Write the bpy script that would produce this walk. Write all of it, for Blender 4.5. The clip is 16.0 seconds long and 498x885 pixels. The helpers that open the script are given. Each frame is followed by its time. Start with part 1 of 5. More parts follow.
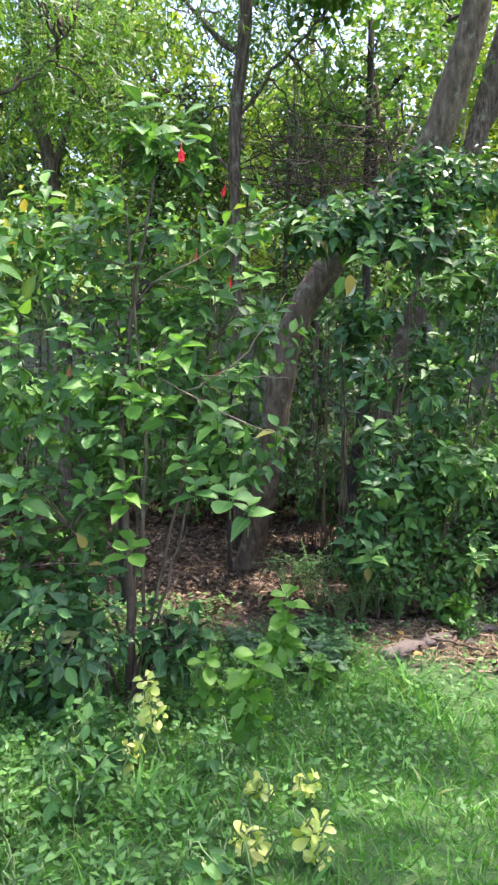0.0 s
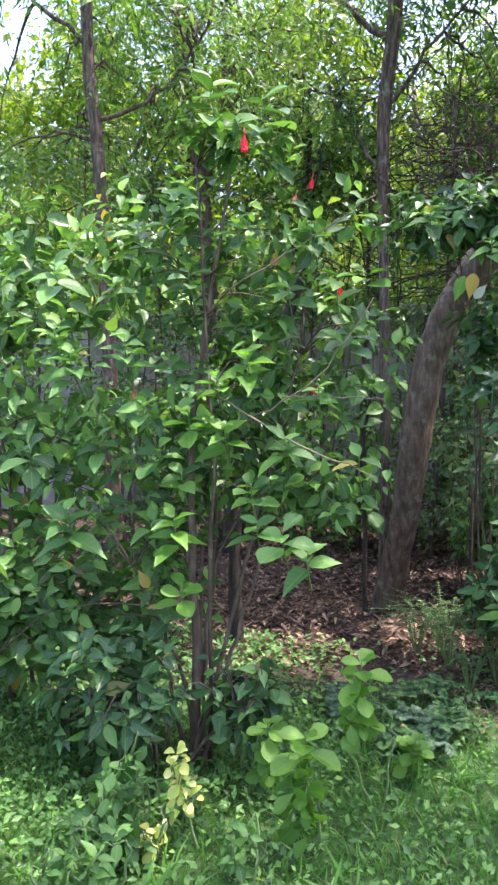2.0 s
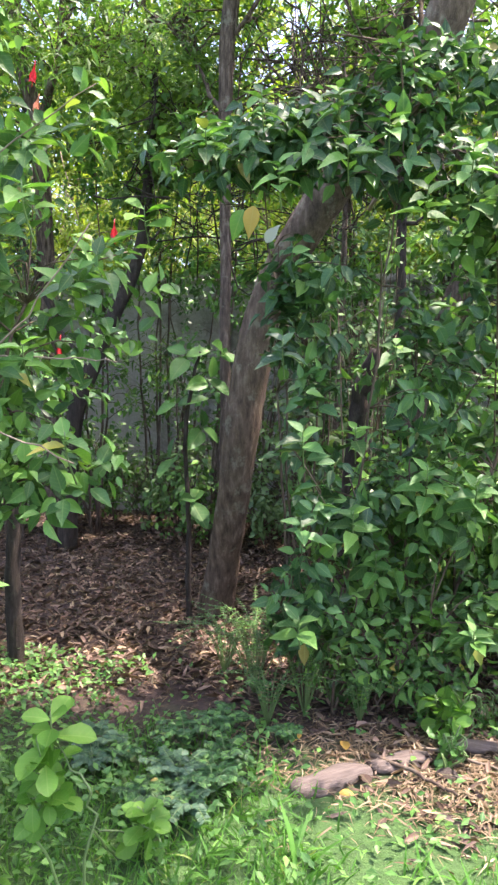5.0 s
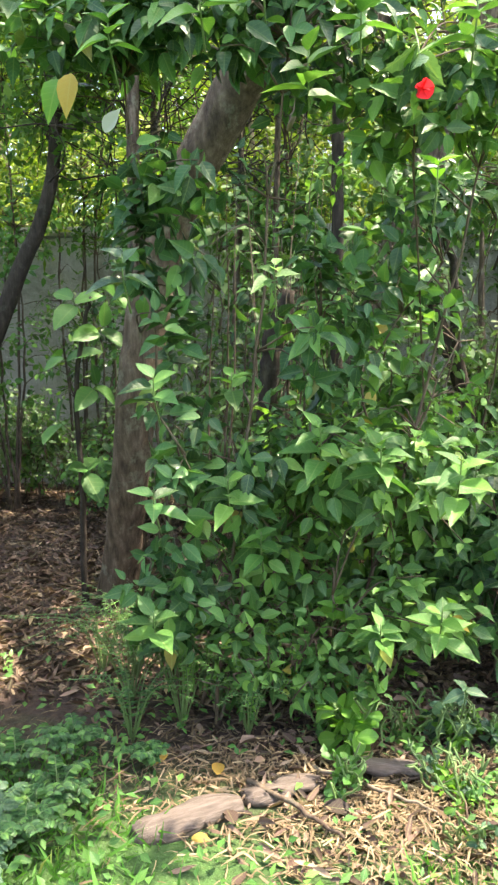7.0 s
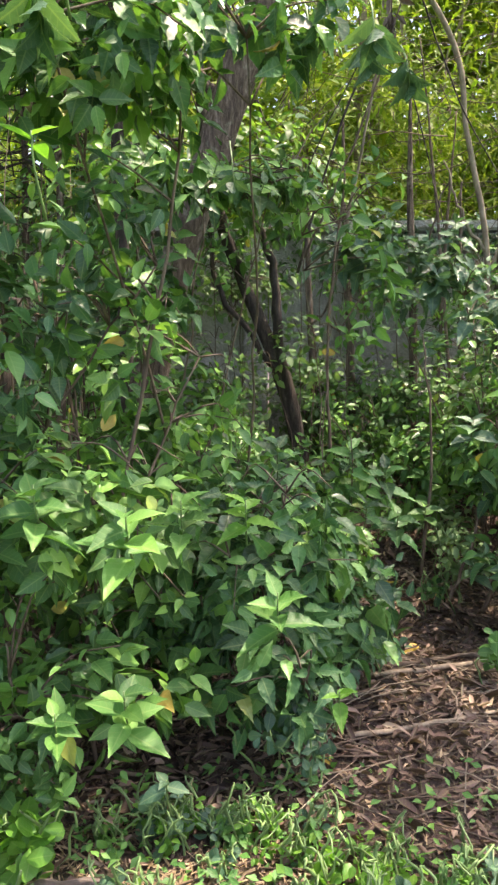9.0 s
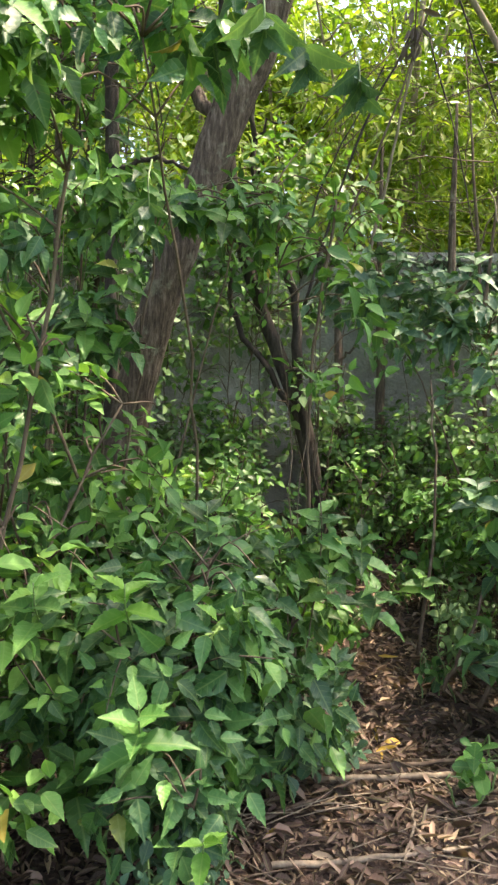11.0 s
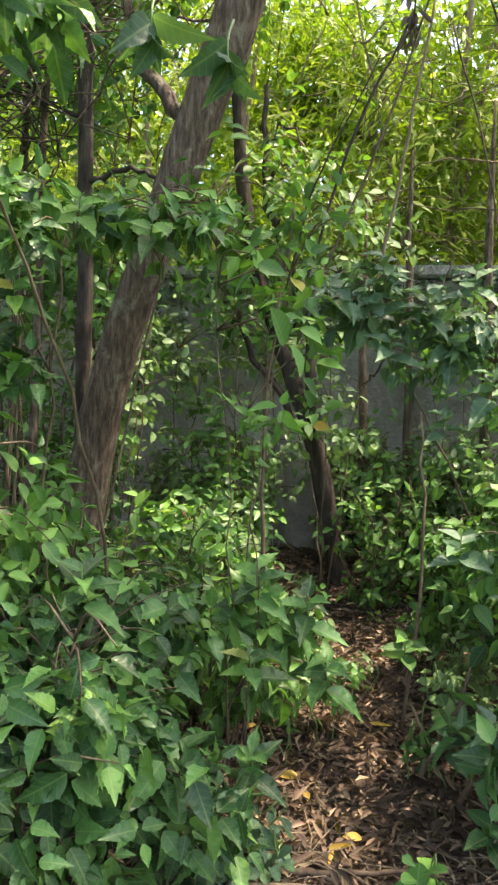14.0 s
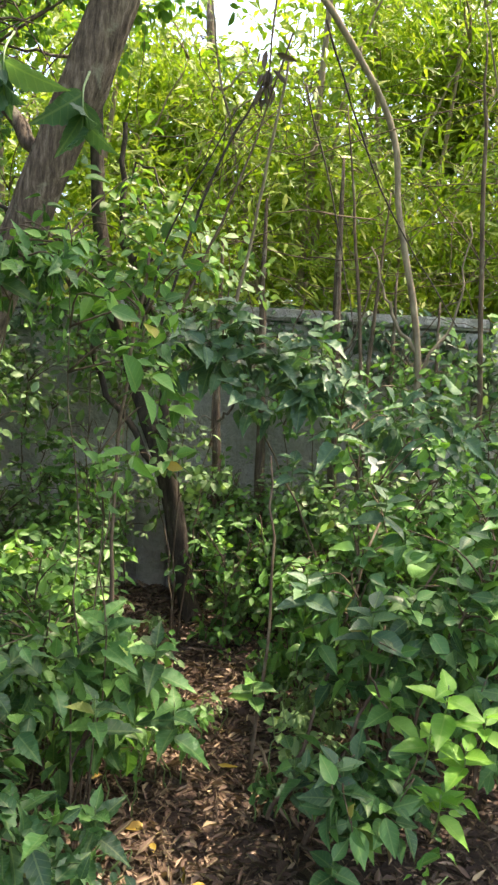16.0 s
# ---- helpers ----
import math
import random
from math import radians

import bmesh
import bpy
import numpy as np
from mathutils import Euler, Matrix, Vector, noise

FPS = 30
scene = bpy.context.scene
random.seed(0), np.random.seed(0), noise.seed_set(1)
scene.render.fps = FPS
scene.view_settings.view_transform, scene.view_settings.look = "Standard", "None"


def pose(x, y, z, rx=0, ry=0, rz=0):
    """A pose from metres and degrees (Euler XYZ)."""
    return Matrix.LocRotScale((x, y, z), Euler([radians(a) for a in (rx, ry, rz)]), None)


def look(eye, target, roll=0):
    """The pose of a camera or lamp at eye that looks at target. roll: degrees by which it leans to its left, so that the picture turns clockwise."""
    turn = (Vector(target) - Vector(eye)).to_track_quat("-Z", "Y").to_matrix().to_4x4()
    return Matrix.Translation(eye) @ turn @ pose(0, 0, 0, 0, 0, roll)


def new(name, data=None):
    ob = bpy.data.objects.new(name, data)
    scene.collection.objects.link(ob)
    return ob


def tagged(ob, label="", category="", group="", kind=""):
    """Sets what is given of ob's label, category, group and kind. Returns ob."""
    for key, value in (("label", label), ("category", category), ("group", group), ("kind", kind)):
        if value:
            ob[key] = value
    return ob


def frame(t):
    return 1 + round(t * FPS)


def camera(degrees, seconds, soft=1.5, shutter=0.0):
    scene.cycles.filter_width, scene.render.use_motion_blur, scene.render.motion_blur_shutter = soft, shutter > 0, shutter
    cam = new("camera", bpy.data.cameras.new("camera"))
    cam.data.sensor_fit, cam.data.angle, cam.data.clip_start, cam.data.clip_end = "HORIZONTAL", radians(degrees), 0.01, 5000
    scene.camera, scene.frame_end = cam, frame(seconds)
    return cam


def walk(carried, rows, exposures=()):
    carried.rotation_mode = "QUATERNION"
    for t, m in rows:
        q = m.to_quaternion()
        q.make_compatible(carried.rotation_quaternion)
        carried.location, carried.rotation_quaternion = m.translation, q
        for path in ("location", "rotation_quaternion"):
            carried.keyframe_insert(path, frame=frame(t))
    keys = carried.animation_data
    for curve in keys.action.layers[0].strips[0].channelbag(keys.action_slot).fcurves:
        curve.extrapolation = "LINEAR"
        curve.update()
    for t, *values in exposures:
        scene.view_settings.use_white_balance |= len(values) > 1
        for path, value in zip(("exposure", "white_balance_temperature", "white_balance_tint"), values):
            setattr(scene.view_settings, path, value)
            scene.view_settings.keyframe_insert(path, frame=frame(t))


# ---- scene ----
cam = camera(36.4, 16.0, 2.5)
PATH = [
    (0, (0.189, 0.603, 1.58), (0.221, 2.596, 1.417), 0.4),
    (0.5, (0.286, 0.736, 1.556), (0.149, 2.725, 1.403), -0.2),
    (1, (0.388, 0.925, 1.577), (0.112, 2.901, 1.439), -0.4),
    (1.5, (0.547, 1.072, 1.593), (0.191, 3.036, 1.463), -0.2),
    (2, (0.733, 1.192, 1.622), (0.217, 3.12, 1.489), 0.0),
    (2.5, (0.835, 1.365, 1.627), (0.398, 3.313, 1.503), 0.9),
    (3, (0.896, 1.567, 1.636), (0.502, 3.524, 1.525), 1.4),
    (3.5, (1.038, 1.699, 1.637), (0.677, 3.663, 1.532), 1.5),
    (4, (1.201, 1.842, 1.619), (0.855, 3.809, 1.509), 1.5),
    (4.2, (1.233, 1.892, 1.622), (0.892, 3.859, 1.5), 1.5),
    (6.3, (1.414, 2.521, 1.4), (1.081, 4.482, 1.182), -0.4),
    (6.5, (1.483, 2.597, 1.404), (1.115, 4.55, 1.182), -0.0),
    (7, (1.633, 2.801, 1.417), (1.341, 4.766, 1.181), 0.7),
    (7.5, (1.752, 3.033, 1.423), (1.576, 5.012, 1.192), 0.1),
    (8, (1.953, 3.159, 1.408), (1.784, 5.14, 1.19), -0.4),
    (8.5, (2.158, 3.25, 1.447), (2.014, 5.232, 1.227), -0.4),
    (9, (2.313, 3.37, 1.483), (2.262, 5.356, 1.253), -0.3),
    (9.2, (2.356, 3.443, 1.501), (2.335, 5.43, 1.271), -0.1),
    (11.3, (2.915, 3.907, 1.581), (2.628, 5.88, 1.423), 2.2),
    (11.5, (2.974, 3.965, 1.583), (2.695, 5.94, 1.431), 2.2),
    (12, (3.075, 4.127, 1.604), (2.82, 6.105, 1.455), 2.7),
    (12.5, (3.171, 4.213, 1.616), (2.84, 6.18, 1.474), 2.8),
    (13, (3.296, 4.275, 1.635), (2.687, 6.175, 1.492), 2.4),
    (13.5, (3.39, 4.321, 1.655), (2.773, 6.218, 1.51), 2.3),
    (14, (3.358, 4.368, 1.669), (2.832, 6.292, 1.529), 2.4),
    (14.5, (3.339, 4.371, 1.683), (2.953, 6.329, 1.554), 2.5),
    (15, (3.351, 4.363, 1.695), (3.037, 6.335, 1.583), 2.6),
    (15.5, (3.357, 4.386, 1.717), (3.136, 6.371, 1.628), 3.4),
    (16, (3.367, 4.372, 1.733), (3.21, 6.366, 1.687), 3.8),
]
walk(cam, [(t, look(eye, target, roll)) for t, eye, target, roll in PATH],
     [(0.0, 2.78, 6450, 22), (1.5, 2.82, 6300, 29), (4.2, 2.95, 6350, 34), (6.5, 3.36, 7450, 14), (7.5, 3.24, 7350, 17), (9.0, 3.0, 7350, 23), (11.5, 2.98, 7650, 16), (16.0, 2.98, 7850, 15)])

# ---- world and light ----
SUN_UP, SUN_FROM = 70.0, 70.0          # degrees above the horizon; compass turn from +y towards +x
world = bpy.data.worlds.new("sky")
scene.world = world
world.use_nodes = True
wt = world.node_tree
sky = wt.nodes.new("ShaderNodeTexSky")
sky.sky_type, sky.sun_disc = "NISHITA", False
sky.sun_elevation, sky.sun_rotation = radians(SUN_UP), radians(SUN_FROM)
sky.air_density, sky.dust_density, sky.ozone_density = 1.0, 3.0, 1.0
wt.links.new(sky.outputs[0], wt.nodes["Background"].inputs[0])
wt.nodes["Background"].inputs[1].default_value = 0.12
sun = new("sun", bpy.data.lights.new("sun", "SUN"))
sun.data.energy, sun.data.angle, sun.data.color = 1.9, radians(0.6), (1.0, 0.93, 0.82)
a, e = radians(SUN_FROM), radians(SUN_UP)
sun.matrix_world = look((math.sin(a) * math.cos(e) * 50, math.cos(a) * math.cos(e) * 50, math.sin(e) * 50), (0, 0, 0))


# ---- materials ----
def material(name):
    m = bpy.data.materials.new(name)
    m.use_nodes = True
    t = m.node_tree
    return m, t, t.nodes["Principled BSDF"], t.nodes["Material Output"]


def node(t, kind, **values):
    n = t.nodes.new(kind)
    for k, v in values.items():
        n.inputs[k].default_value = v
    return n


def noise_tex(t, scale, detail=4.0, rough=0.6, vec=None):
    n = node(t, "ShaderNodeTexNoise", Scale=scale, Detail=detail, Roughness=rough)
    if vec is not None:
        t.links.new(vec, n.inputs["Vector"])
    return n.outputs["Fac"]


def ramp(t, fac, stops):
    r = t.nodes.new("ShaderNodeValToRGB")
    el = r.color_ramp.elements
    while len(el) < len(stops):
        el.new(0.5)
    for s, (p, c) in zip(el, stops):
        s.position, s.color = p, (*c, 1)
    t.links.new(fac, r.inputs[0])
    return r.outputs[0]


def mix(t, fac, a, b, kind="MIX"):
    n = t.nodes.new("ShaderNodeMix")
    n.data_type, n.blend_type = "RGBA", kind
    for v, i in ((fac, 0), (a, 6), (b, 7)):
        if isinstance(v, (int, float)):
            n.inputs[i].default_value = v
        elif isinstance(v, tuple):
            n.inputs[i].default_value = (*v, 1)
        else:
            t.links.new(v, n.inputs[i])
    return n.outputs[2]


def calc(t, op, a, b=0.0, c=0.0):
    n = t.nodes.new("ShaderNodeMath")
    n.operation = op
    for i, v in enumerate((a, b, c)):
        if isinstance(v, (int, float)):
            n.inputs[i].default_value = v
        else:
            t.links.new(v, n.inputs[i])
    return n.outputs[0]


def bump(t, shader, height, strength=0.3, distance=0.02):
    b = node(t, "ShaderNodeBump", Strength=strength, Distance=distance)
    t.links.new(height, b.inputs["Height"])
    t.links.new(b.outputs[0], shader.inputs["Normal"])


def own_random(t):
    """One number for each leaf, whether it is an object of its own or an island of a joined mesh."""
    g, o = t.nodes.new("ShaderNodeNewGeometry"), t.nodes.new("ShaderNodeObjectInfo")
    return calc(t, "FRACT", calc(t, "ADD", g.outputs["Random Per Island"], o.outputs["Random"]))


def leaf_material(name, stops, through_light=0.4, rough=0.45, veins=0.25, glow=1.35):
    """A leaf: colour by its own random number, paler midrib and side veins, light passing through the blade."""
    m, t, p, out = material(name)
    r = own_random(t)
    base = ramp(t, r, stops)
    uv = t.nodes.new("ShaderNodeUVMap")
    sep = t.nodes.new("ShaderNodeSeparateXYZ")
    t.links.new(uv.outputs[0], sep.inputs[0])
    ax = calc(t, "ABSOLUTE", sep.outputs[0])
    rib = calc(t, "LESS_THAN", ax, 0.018)
    side = calc(t, "FRACT", calc(t, "MULTIPLY", calc(t, "SUBTRACT", sep.outputs[1], calc(t, "MULTIPLY", ax, 0.8)), 7.0))
    quilt = calc(t, "SUBTRACT", 1.0, calc(t, "POWER", calc(t, "ABSOLUTE", calc(t, "MULTIPLY_ADD", side, 2.0, -1.0)), 2.0))
    side = calc(t, "MULTIPLY", calc(t, "LESS_THAN", side, 0.14), 0.5)
    vein = calc(t, "MULTIPLY", calc(t, "MAXIMUM", rib, side), veins)
    pale = mix(t, 0.5, base, (0.45, 0.55, 0.2))
    col = mix(t, vein, base, pale)
    geo = t.nodes.new("ShaderNodeTexCoord")
    spots = noise_tex(t, 45, 3, 0.6, geo.outputs["Object"])
    col = mix(t, calc(t, "MULTIPLY", ramp(t, spots, [(0.45, (0, 0, 0)), (0.75, (1, 1, 1))]), 0.3), col, mix(t, 0.5, col, (0.12, 0.13, 0.03)))
    t.links.new(col, p.inputs["Base Color"])
    t.links.new(calc(t, "MULTIPLY_ADD", calc(t, "FRACT", calc(t, "MULTIPLY", r, 7.3)), 0.3, rough - 0.15), p.inputs["Roughness"])
    p.inputs["Specular IOR Level"].default_value = 0.3
    bump(t, p, calc(t, "ADD", calc(t, "MULTIPLY", quilt, veins), calc(t, "MULTIPLY", spots, 0.8)), 0.4, 0.004)
    tr = t.nodes.new("ShaderNodeBsdfTranslucent")
    t.links.new(mix(t, 1.0, col, (1.0 * glow, 1.12 * glow, 0.5 * glow), "MULTIPLY"), tr.inputs[0])
    ms = t.nodes.new("ShaderNodeMixShader")
    ms.inputs[0].default_value = through_light
    t.links.new(p.outputs[0], ms.inputs[1])
    t.links.new(tr.outputs[0], ms.inputs[2])
    t.links.new(ms.outputs[0], out.inputs[0])
    return m


def bark_material(name, dark, mid, light, stretch=6.0, lichen=0.25, rough_relief=0.8):
    m, t, p, out = material(name)
    tc = t.nodes.new("ShaderNodeTexCoord")
    mp = node(t, "ShaderNodeMapping", Scale=(stretch * 1.2, stretch * 1.2, 1.1))
    t.links.new(tc.outputs["Object"], mp.inputs[0])
    furrow = noise_tex(t, 7, 6, 0.65, mp.outputs[0])
    fine = noise_tex(t, 60, 4, 0.7, tc.outputs["Object"])
    col = ramp(t, furrow, [(0.32, dark), (0.52, mid), (0.72, light)])
    col = mix(t, calc(t, "MULTIPLY", fine, 0.5), col, dark)
    blot = ramp(t, noise_tex(t, 9, 5, 0.7, tc.outputs["Object"]), [(0.56, (0, 0, 0)), (0.66, (1, 1, 1))])
    col = mix(t, calc(t, "MULTIPLY", blot, lichen), col, (0.30, 0.31, 0.22))
    t.links.new(col, p.inputs["Base Color"])
    p.inputs["Roughness"].default_value = 0.9
    p.inputs["Specular IOR Level"].default_value = 0.2
    bump(t, p, calc(t, "ADD", furrow, calc(t, "MULTIPLY", fine, 0.3)), rough_relief, 0.02)
    return m


def plain(name, color, rough=0.7, scale=30.0, vary=0.35, through_light=0.0):
    m, t, p, out = material(name)
    tc = t.nodes.new("ShaderNodeTexCoord")
    n = noise_tex(t, scale, 4, 0.6, tc.outputs["Object"])
    r = own_random(t)
    dark = tuple(c * (1 - vary) for c in color)
    lite = tuple(min(1, c * (1 + vary)) for c in color)
    col = mix(t, calc(t, "MULTIPLY_ADD", r, 0.5, calc(t, "MULTIPLY", n, 0.5)), dark, lite)
    t.links.new(col, p.inputs["Base Color"])
    p.inputs["Roughness"].default_value = rough
    bump(t, p, n, 0.3, 0.004)
    if through_light:
        tr = t.nodes.new("ShaderNodeBsdfTranslucent")
        t.links.new(col, tr.inputs[0])
        ms = t.nodes.new("ShaderNodeMixShader")
        ms.inputs[0].default_value = through_light
        t.links.new(p.outputs[0], ms.inputs[1])
        t.links.new(tr.outputs[0], ms.inputs[2])
        t.links.new(ms.outputs[0], out.inputs[0])
    return m


MALLOW = leaf_material("mallow_leaf", [(0.0, (0.026, 0.08, 0.02)), (0.4, (0.05, 0.14, 0.034)), (0.75, (0.105, 0.25, 0.055)), (0.985, (0.17, 0.34, 0.065)), (1.0, (0.34, 0.25, 0.06))], 0.27, 0.44)
DARK = leaf_material("dark_leaf", [(0.0, (0.014, 0.05, 0.018)), (0.45, (0.03, 0.098, 0.033)), (0.8, (0.066, 0.18, 0.05)), (0.99, (0.12, 0.26, 0.06)), (1.0, (0.26, 0.19, 0.06))], 0.2, 0.4)
BLUISH = leaf_material("bluish_leaf", [(0.0, (0.03, 0.075, 0.045)), (0.7, (0.05, 0.12, 0.065)), (1.0, (0.09, 0.18, 0.08))], 0.25, 0.42)
FRESH = leaf_material("fresh_leaf", [(0.0, (0.06, 0.18, 0.022)), (0.6, (0.09, 0.235, 0.03)), (1.0, (0.14, 0.30, 0.045))], 0.42, 0.42, 0.2)
WEED = leaf_material("weed_leaf", [(0.0, (0.035, 0.115, 0.028)), (0.6, (0.068, 0.19, 0.042)), (1.0, (0.13, 0.29, 0.06))], 0.3, 0.45)
UNDER = leaf_material("undergrowth_leaf", [(0.0, (0.075, 0.155, 0.062)), (0.6, (0.115, 0.205, 0.08)), (1.0, (0.17, 0.27, 0.11))], 0.3, 0.5)
VARIEGATED = leaf_material("variegated_leaf", [(0.0, (0.30, 0.42, 0.08)), (0.6, (0.55, 0.58, 0.16)), (1.0, (0.75, 0.70, 0.30))], 0.35, 0.45, 0.1, 1.2)
CANOPY = leaf_material("canopy_leaf", [(0.0, (0.035, 0.10, 0.02)), (0.6, (0.07, 0.16, 0.03)), (1.0, (0.14, 0.25, 0.05))], 0.42, 0.45, 0.1, 1.4)
BAMBOO = leaf_material("bamboo_leaf", [(0.0, (0.09, 0.17, 0.016)), (0.6, (0.16, 0.245, 0.024)), (1.0, (0.28, 0.33, 0.05))], 0.42, 0.5, 0.05, 1.35)
DRY = leaf_material("dry_grass", [(0.0, (0.12, 0.08, 0.045)), (0.7, (0.21, 0.15, 0.09)), (1.0, (0.33, 0.26, 0.16))], 0.15, 0.7, 0.05, 1.0)
YELLOWED = leaf_material("yellowed_leaf", [(0.0, (0.36, 0.27, 0.05)), (1.0, (0.48, 0.30, 0.07))], 0.35, 0.5, 0.2, 1.0)
GRASS = leaf_material("grass_blade", [(0.0, (0.04, 0.145, 0.02)), (0.55, (0.066, 0.21, 0.029)), (0.93, (0.105, 0.275, 0.045)), (1.0, (0.26, 0.28, 0.10))], 0.35, 0.5, 0.05, 1.3)
DEAD = leaf_material("dead_leaf", [(0.0, (0.03, 0.018, 0.014)), (0.35, (0.07, 0.042, 0.033)), (0.7, (0.145, 0.09, 0.066)), (0.92, (0.28, 0.195, 0.145)), (1.0, (0.36, 0.27, 0.16))], 0.12, 0.7, 0.2, 1.0)
BARK = bark_material("ridged_bark", (0.028, 0.02, 0.015), (0.12, 0.09, 0.066), (0.28, 0.225, 0.175), 5.0, 0.35, 1.0)
BARK_SMOOTH = bark_material("smooth_bark", (0.05, 0.035, 0.024), (0.14, 0.103, 0.072), (0.27, 0.21, 0.15), 3.2, 0.4, 1.0)
BARK_DARK = bark_material("dark_bark", (0.02, 0.017, 0.014), (0.05, 0.04, 0.032), (0.10, 0.08, 0.06), 4.0, 0.1)
STEM = bark_material("stem_bark", (0.05, 0.035, 0.025), (0.11, 0.08, 0.055), (0.20, 0.16, 0.11), 3.0, 0.2, 0.3)
PALE_STEM = bark_material("pale_stem", (0.12, 0.095, 0.065), (0.23, 0.185, 0.13), (0.36, 0.30, 0.21), 3.0, 0.2, 0.3)
GREEN_STEM = plain("green_stem", (0.10, 0.17, 0.05), 0.5)
PETAL = plain("red_petal", (0.75, 0.03, 0.04), 0.45, 40, 0.25, 0.3)
DRIED = plain("dried_petal", (0.45, 0.16, 0.08), 0.6, 40, 0.3, 0.2)
WHITE = plain("pale_curled_leaf", (0.42, 0.44, 0.34), 0.6, 40, 0.15, 0.2)
DEAD_DARK = plain("withered_leaf", (0.10, 0.075, 0.06), 0.8, 30, 0.4, 0.1)


def wood_material():
    m, t, p, out = material("weathered_wood")
    tc = t.nodes.new("ShaderNodeTexCoord")
    mp = node(t, "ShaderNodeMapping", Scale=(1.5, 14, 14))
    t.links.new(tc.outputs["Object"], mp.inputs[0])
    g = noise_tex(t, 6, 6, 0.65, mp.outputs[0])
    f = noise_tex(t, 40, 3, 0.6, tc.outputs["Object"])
    col = ramp(t, g, [(0.3, (0.035, 0.027, 0.021)), (0.5, (0.085, 0.068, 0.055)), (0.75, (0.16, 0.135, 0.11))])
    t.links.new(mix(t, calc(t, "MULTIPLY", f, 0.4), col, (0.12, 0.09, 0.065)), p.inputs["Base Color"])
    p.inputs["Roughness"].default_value = 0.9
    bump(t, p, g, 0.8, 0.01)
    return m


def concrete_material():
    m, t, p, out = material("stained_concrete")
    tc = t.nodes.new("ShaderNodeTexCoord")
    big = noise_tex(t, 1.9, 8, 0.72, tc.outputs["Object"])
    fine = noise_tex(t, 35, 5, 0.7, tc.outputs["Object"])
    mp = node(t, "ShaderNodeMapping", Scale=(3.2, 3.2, 0.45))
    t.links.new(tc.outputs["Object"], mp.inputs[0])
    runs = noise_tex(t, 1.6, 5, 0.6, mp.outputs[0])
    col = ramp(t, big, [(0.34, (0.22, 0.215, 0.18)), (0.46, (0.4, 0.395, 0.36)), (0.58, (0.54, 0.535, 0.51)), (0.7, (0.63, 0.625, 0.6))])
    col = mix(t, ramp(t, runs, [(0.5, (0, 0, 0)), (0.8, (0.45, 0.45, 0.45))]), col, (0.09, 0.1, 0.07))
    col = mix(t, calc(t, "MULTIPLY", ramp(t, noise_tex(t, 4, 5, 0.7, tc.outputs["Object"]), [(0.45, (0, 0, 0)), (0.62, (1, 1, 1))]), 0.4), col, (0.16, 0.19, 0.11))
    col = mix(t, calc(t, "MULTIPLY", fine, 0.25), col, (0.36, 0.36, 0.35))
    t.links.new(col, p.inputs["Base Color"])
    p.inputs["Roughness"].default_value = 0.92
    bump(t, p, calc(t, "ADD", fine, calc(t, "MULTIPLY", big, 4.0)), 1.0, 0.05)
    return m


def ground_material():
    """Soil under leaf litter; turf soil where the lawn is."""
    m, t, p, out = material("woodland_ground")
    g = t.nodes.new("ShaderNodeNewGeometry")
    pos = g.outputs["Position"]
    sep = t.nodes.new("ShaderNodeSeparateXYZ")
    t.links.new(pos, sep.inputs[0])
    n1, n2, n3 = noise_tex(t, 3, 5, 0.6, pos), noise_tex(t, 28, 5, 0.65, pos), noise_tex(t, 110, 3, 0.6, pos)
    litter = ramp(t, n2, [(0.3, (0.02, 0.012, 0.009)), (0.5, (0.05, 0.03, 0.021)), (0.7, (0.10, 0.062, 0.042))])
    litter = mix(t, calc(t, "MULTIPLY", n3, 0.4), litter, (0.05, 0.035, 0.025))
    turf = ramp(t, n2, [(0.3, (0.025, 0.06, 0.012)), (0.6, (0.04, 0.10, 0.02)), (0.8, (0.075, 0.11, 0.03))])
    edge = calc(t, "ADD", sep.outputs[1], calc(t, "MULTIPLY_ADD", n1, 1.0, -0.5))
    near = ramp(t, calc(t, "MULTIPLY_ADD", edge, 0.5, -1.95), [(0.4, (1, 1, 1)), (0.75, (0, 0, 0))])
    t.links.new(mix(t, near, litter, turf), p.inputs["Base Color"])
    p.inputs["Roughness"].default_value = 0.95
    bump(t, p, calc(t, "ADD", n2, calc(t, "MULTIPLY", n3, 0.5)), 0.7, 0.03)
    return m


WOOD, CONCRETE, GROUND = wood_material(), concrete_material(), ground_material()

# ---- mesh building ----
rng = np.random.default_rng(7)


def unit(v):
    v = np.asarray(v, float)
    return v / np.maximum(np.linalg.norm(v, axis=-1, keepdims=True), 1e-9)


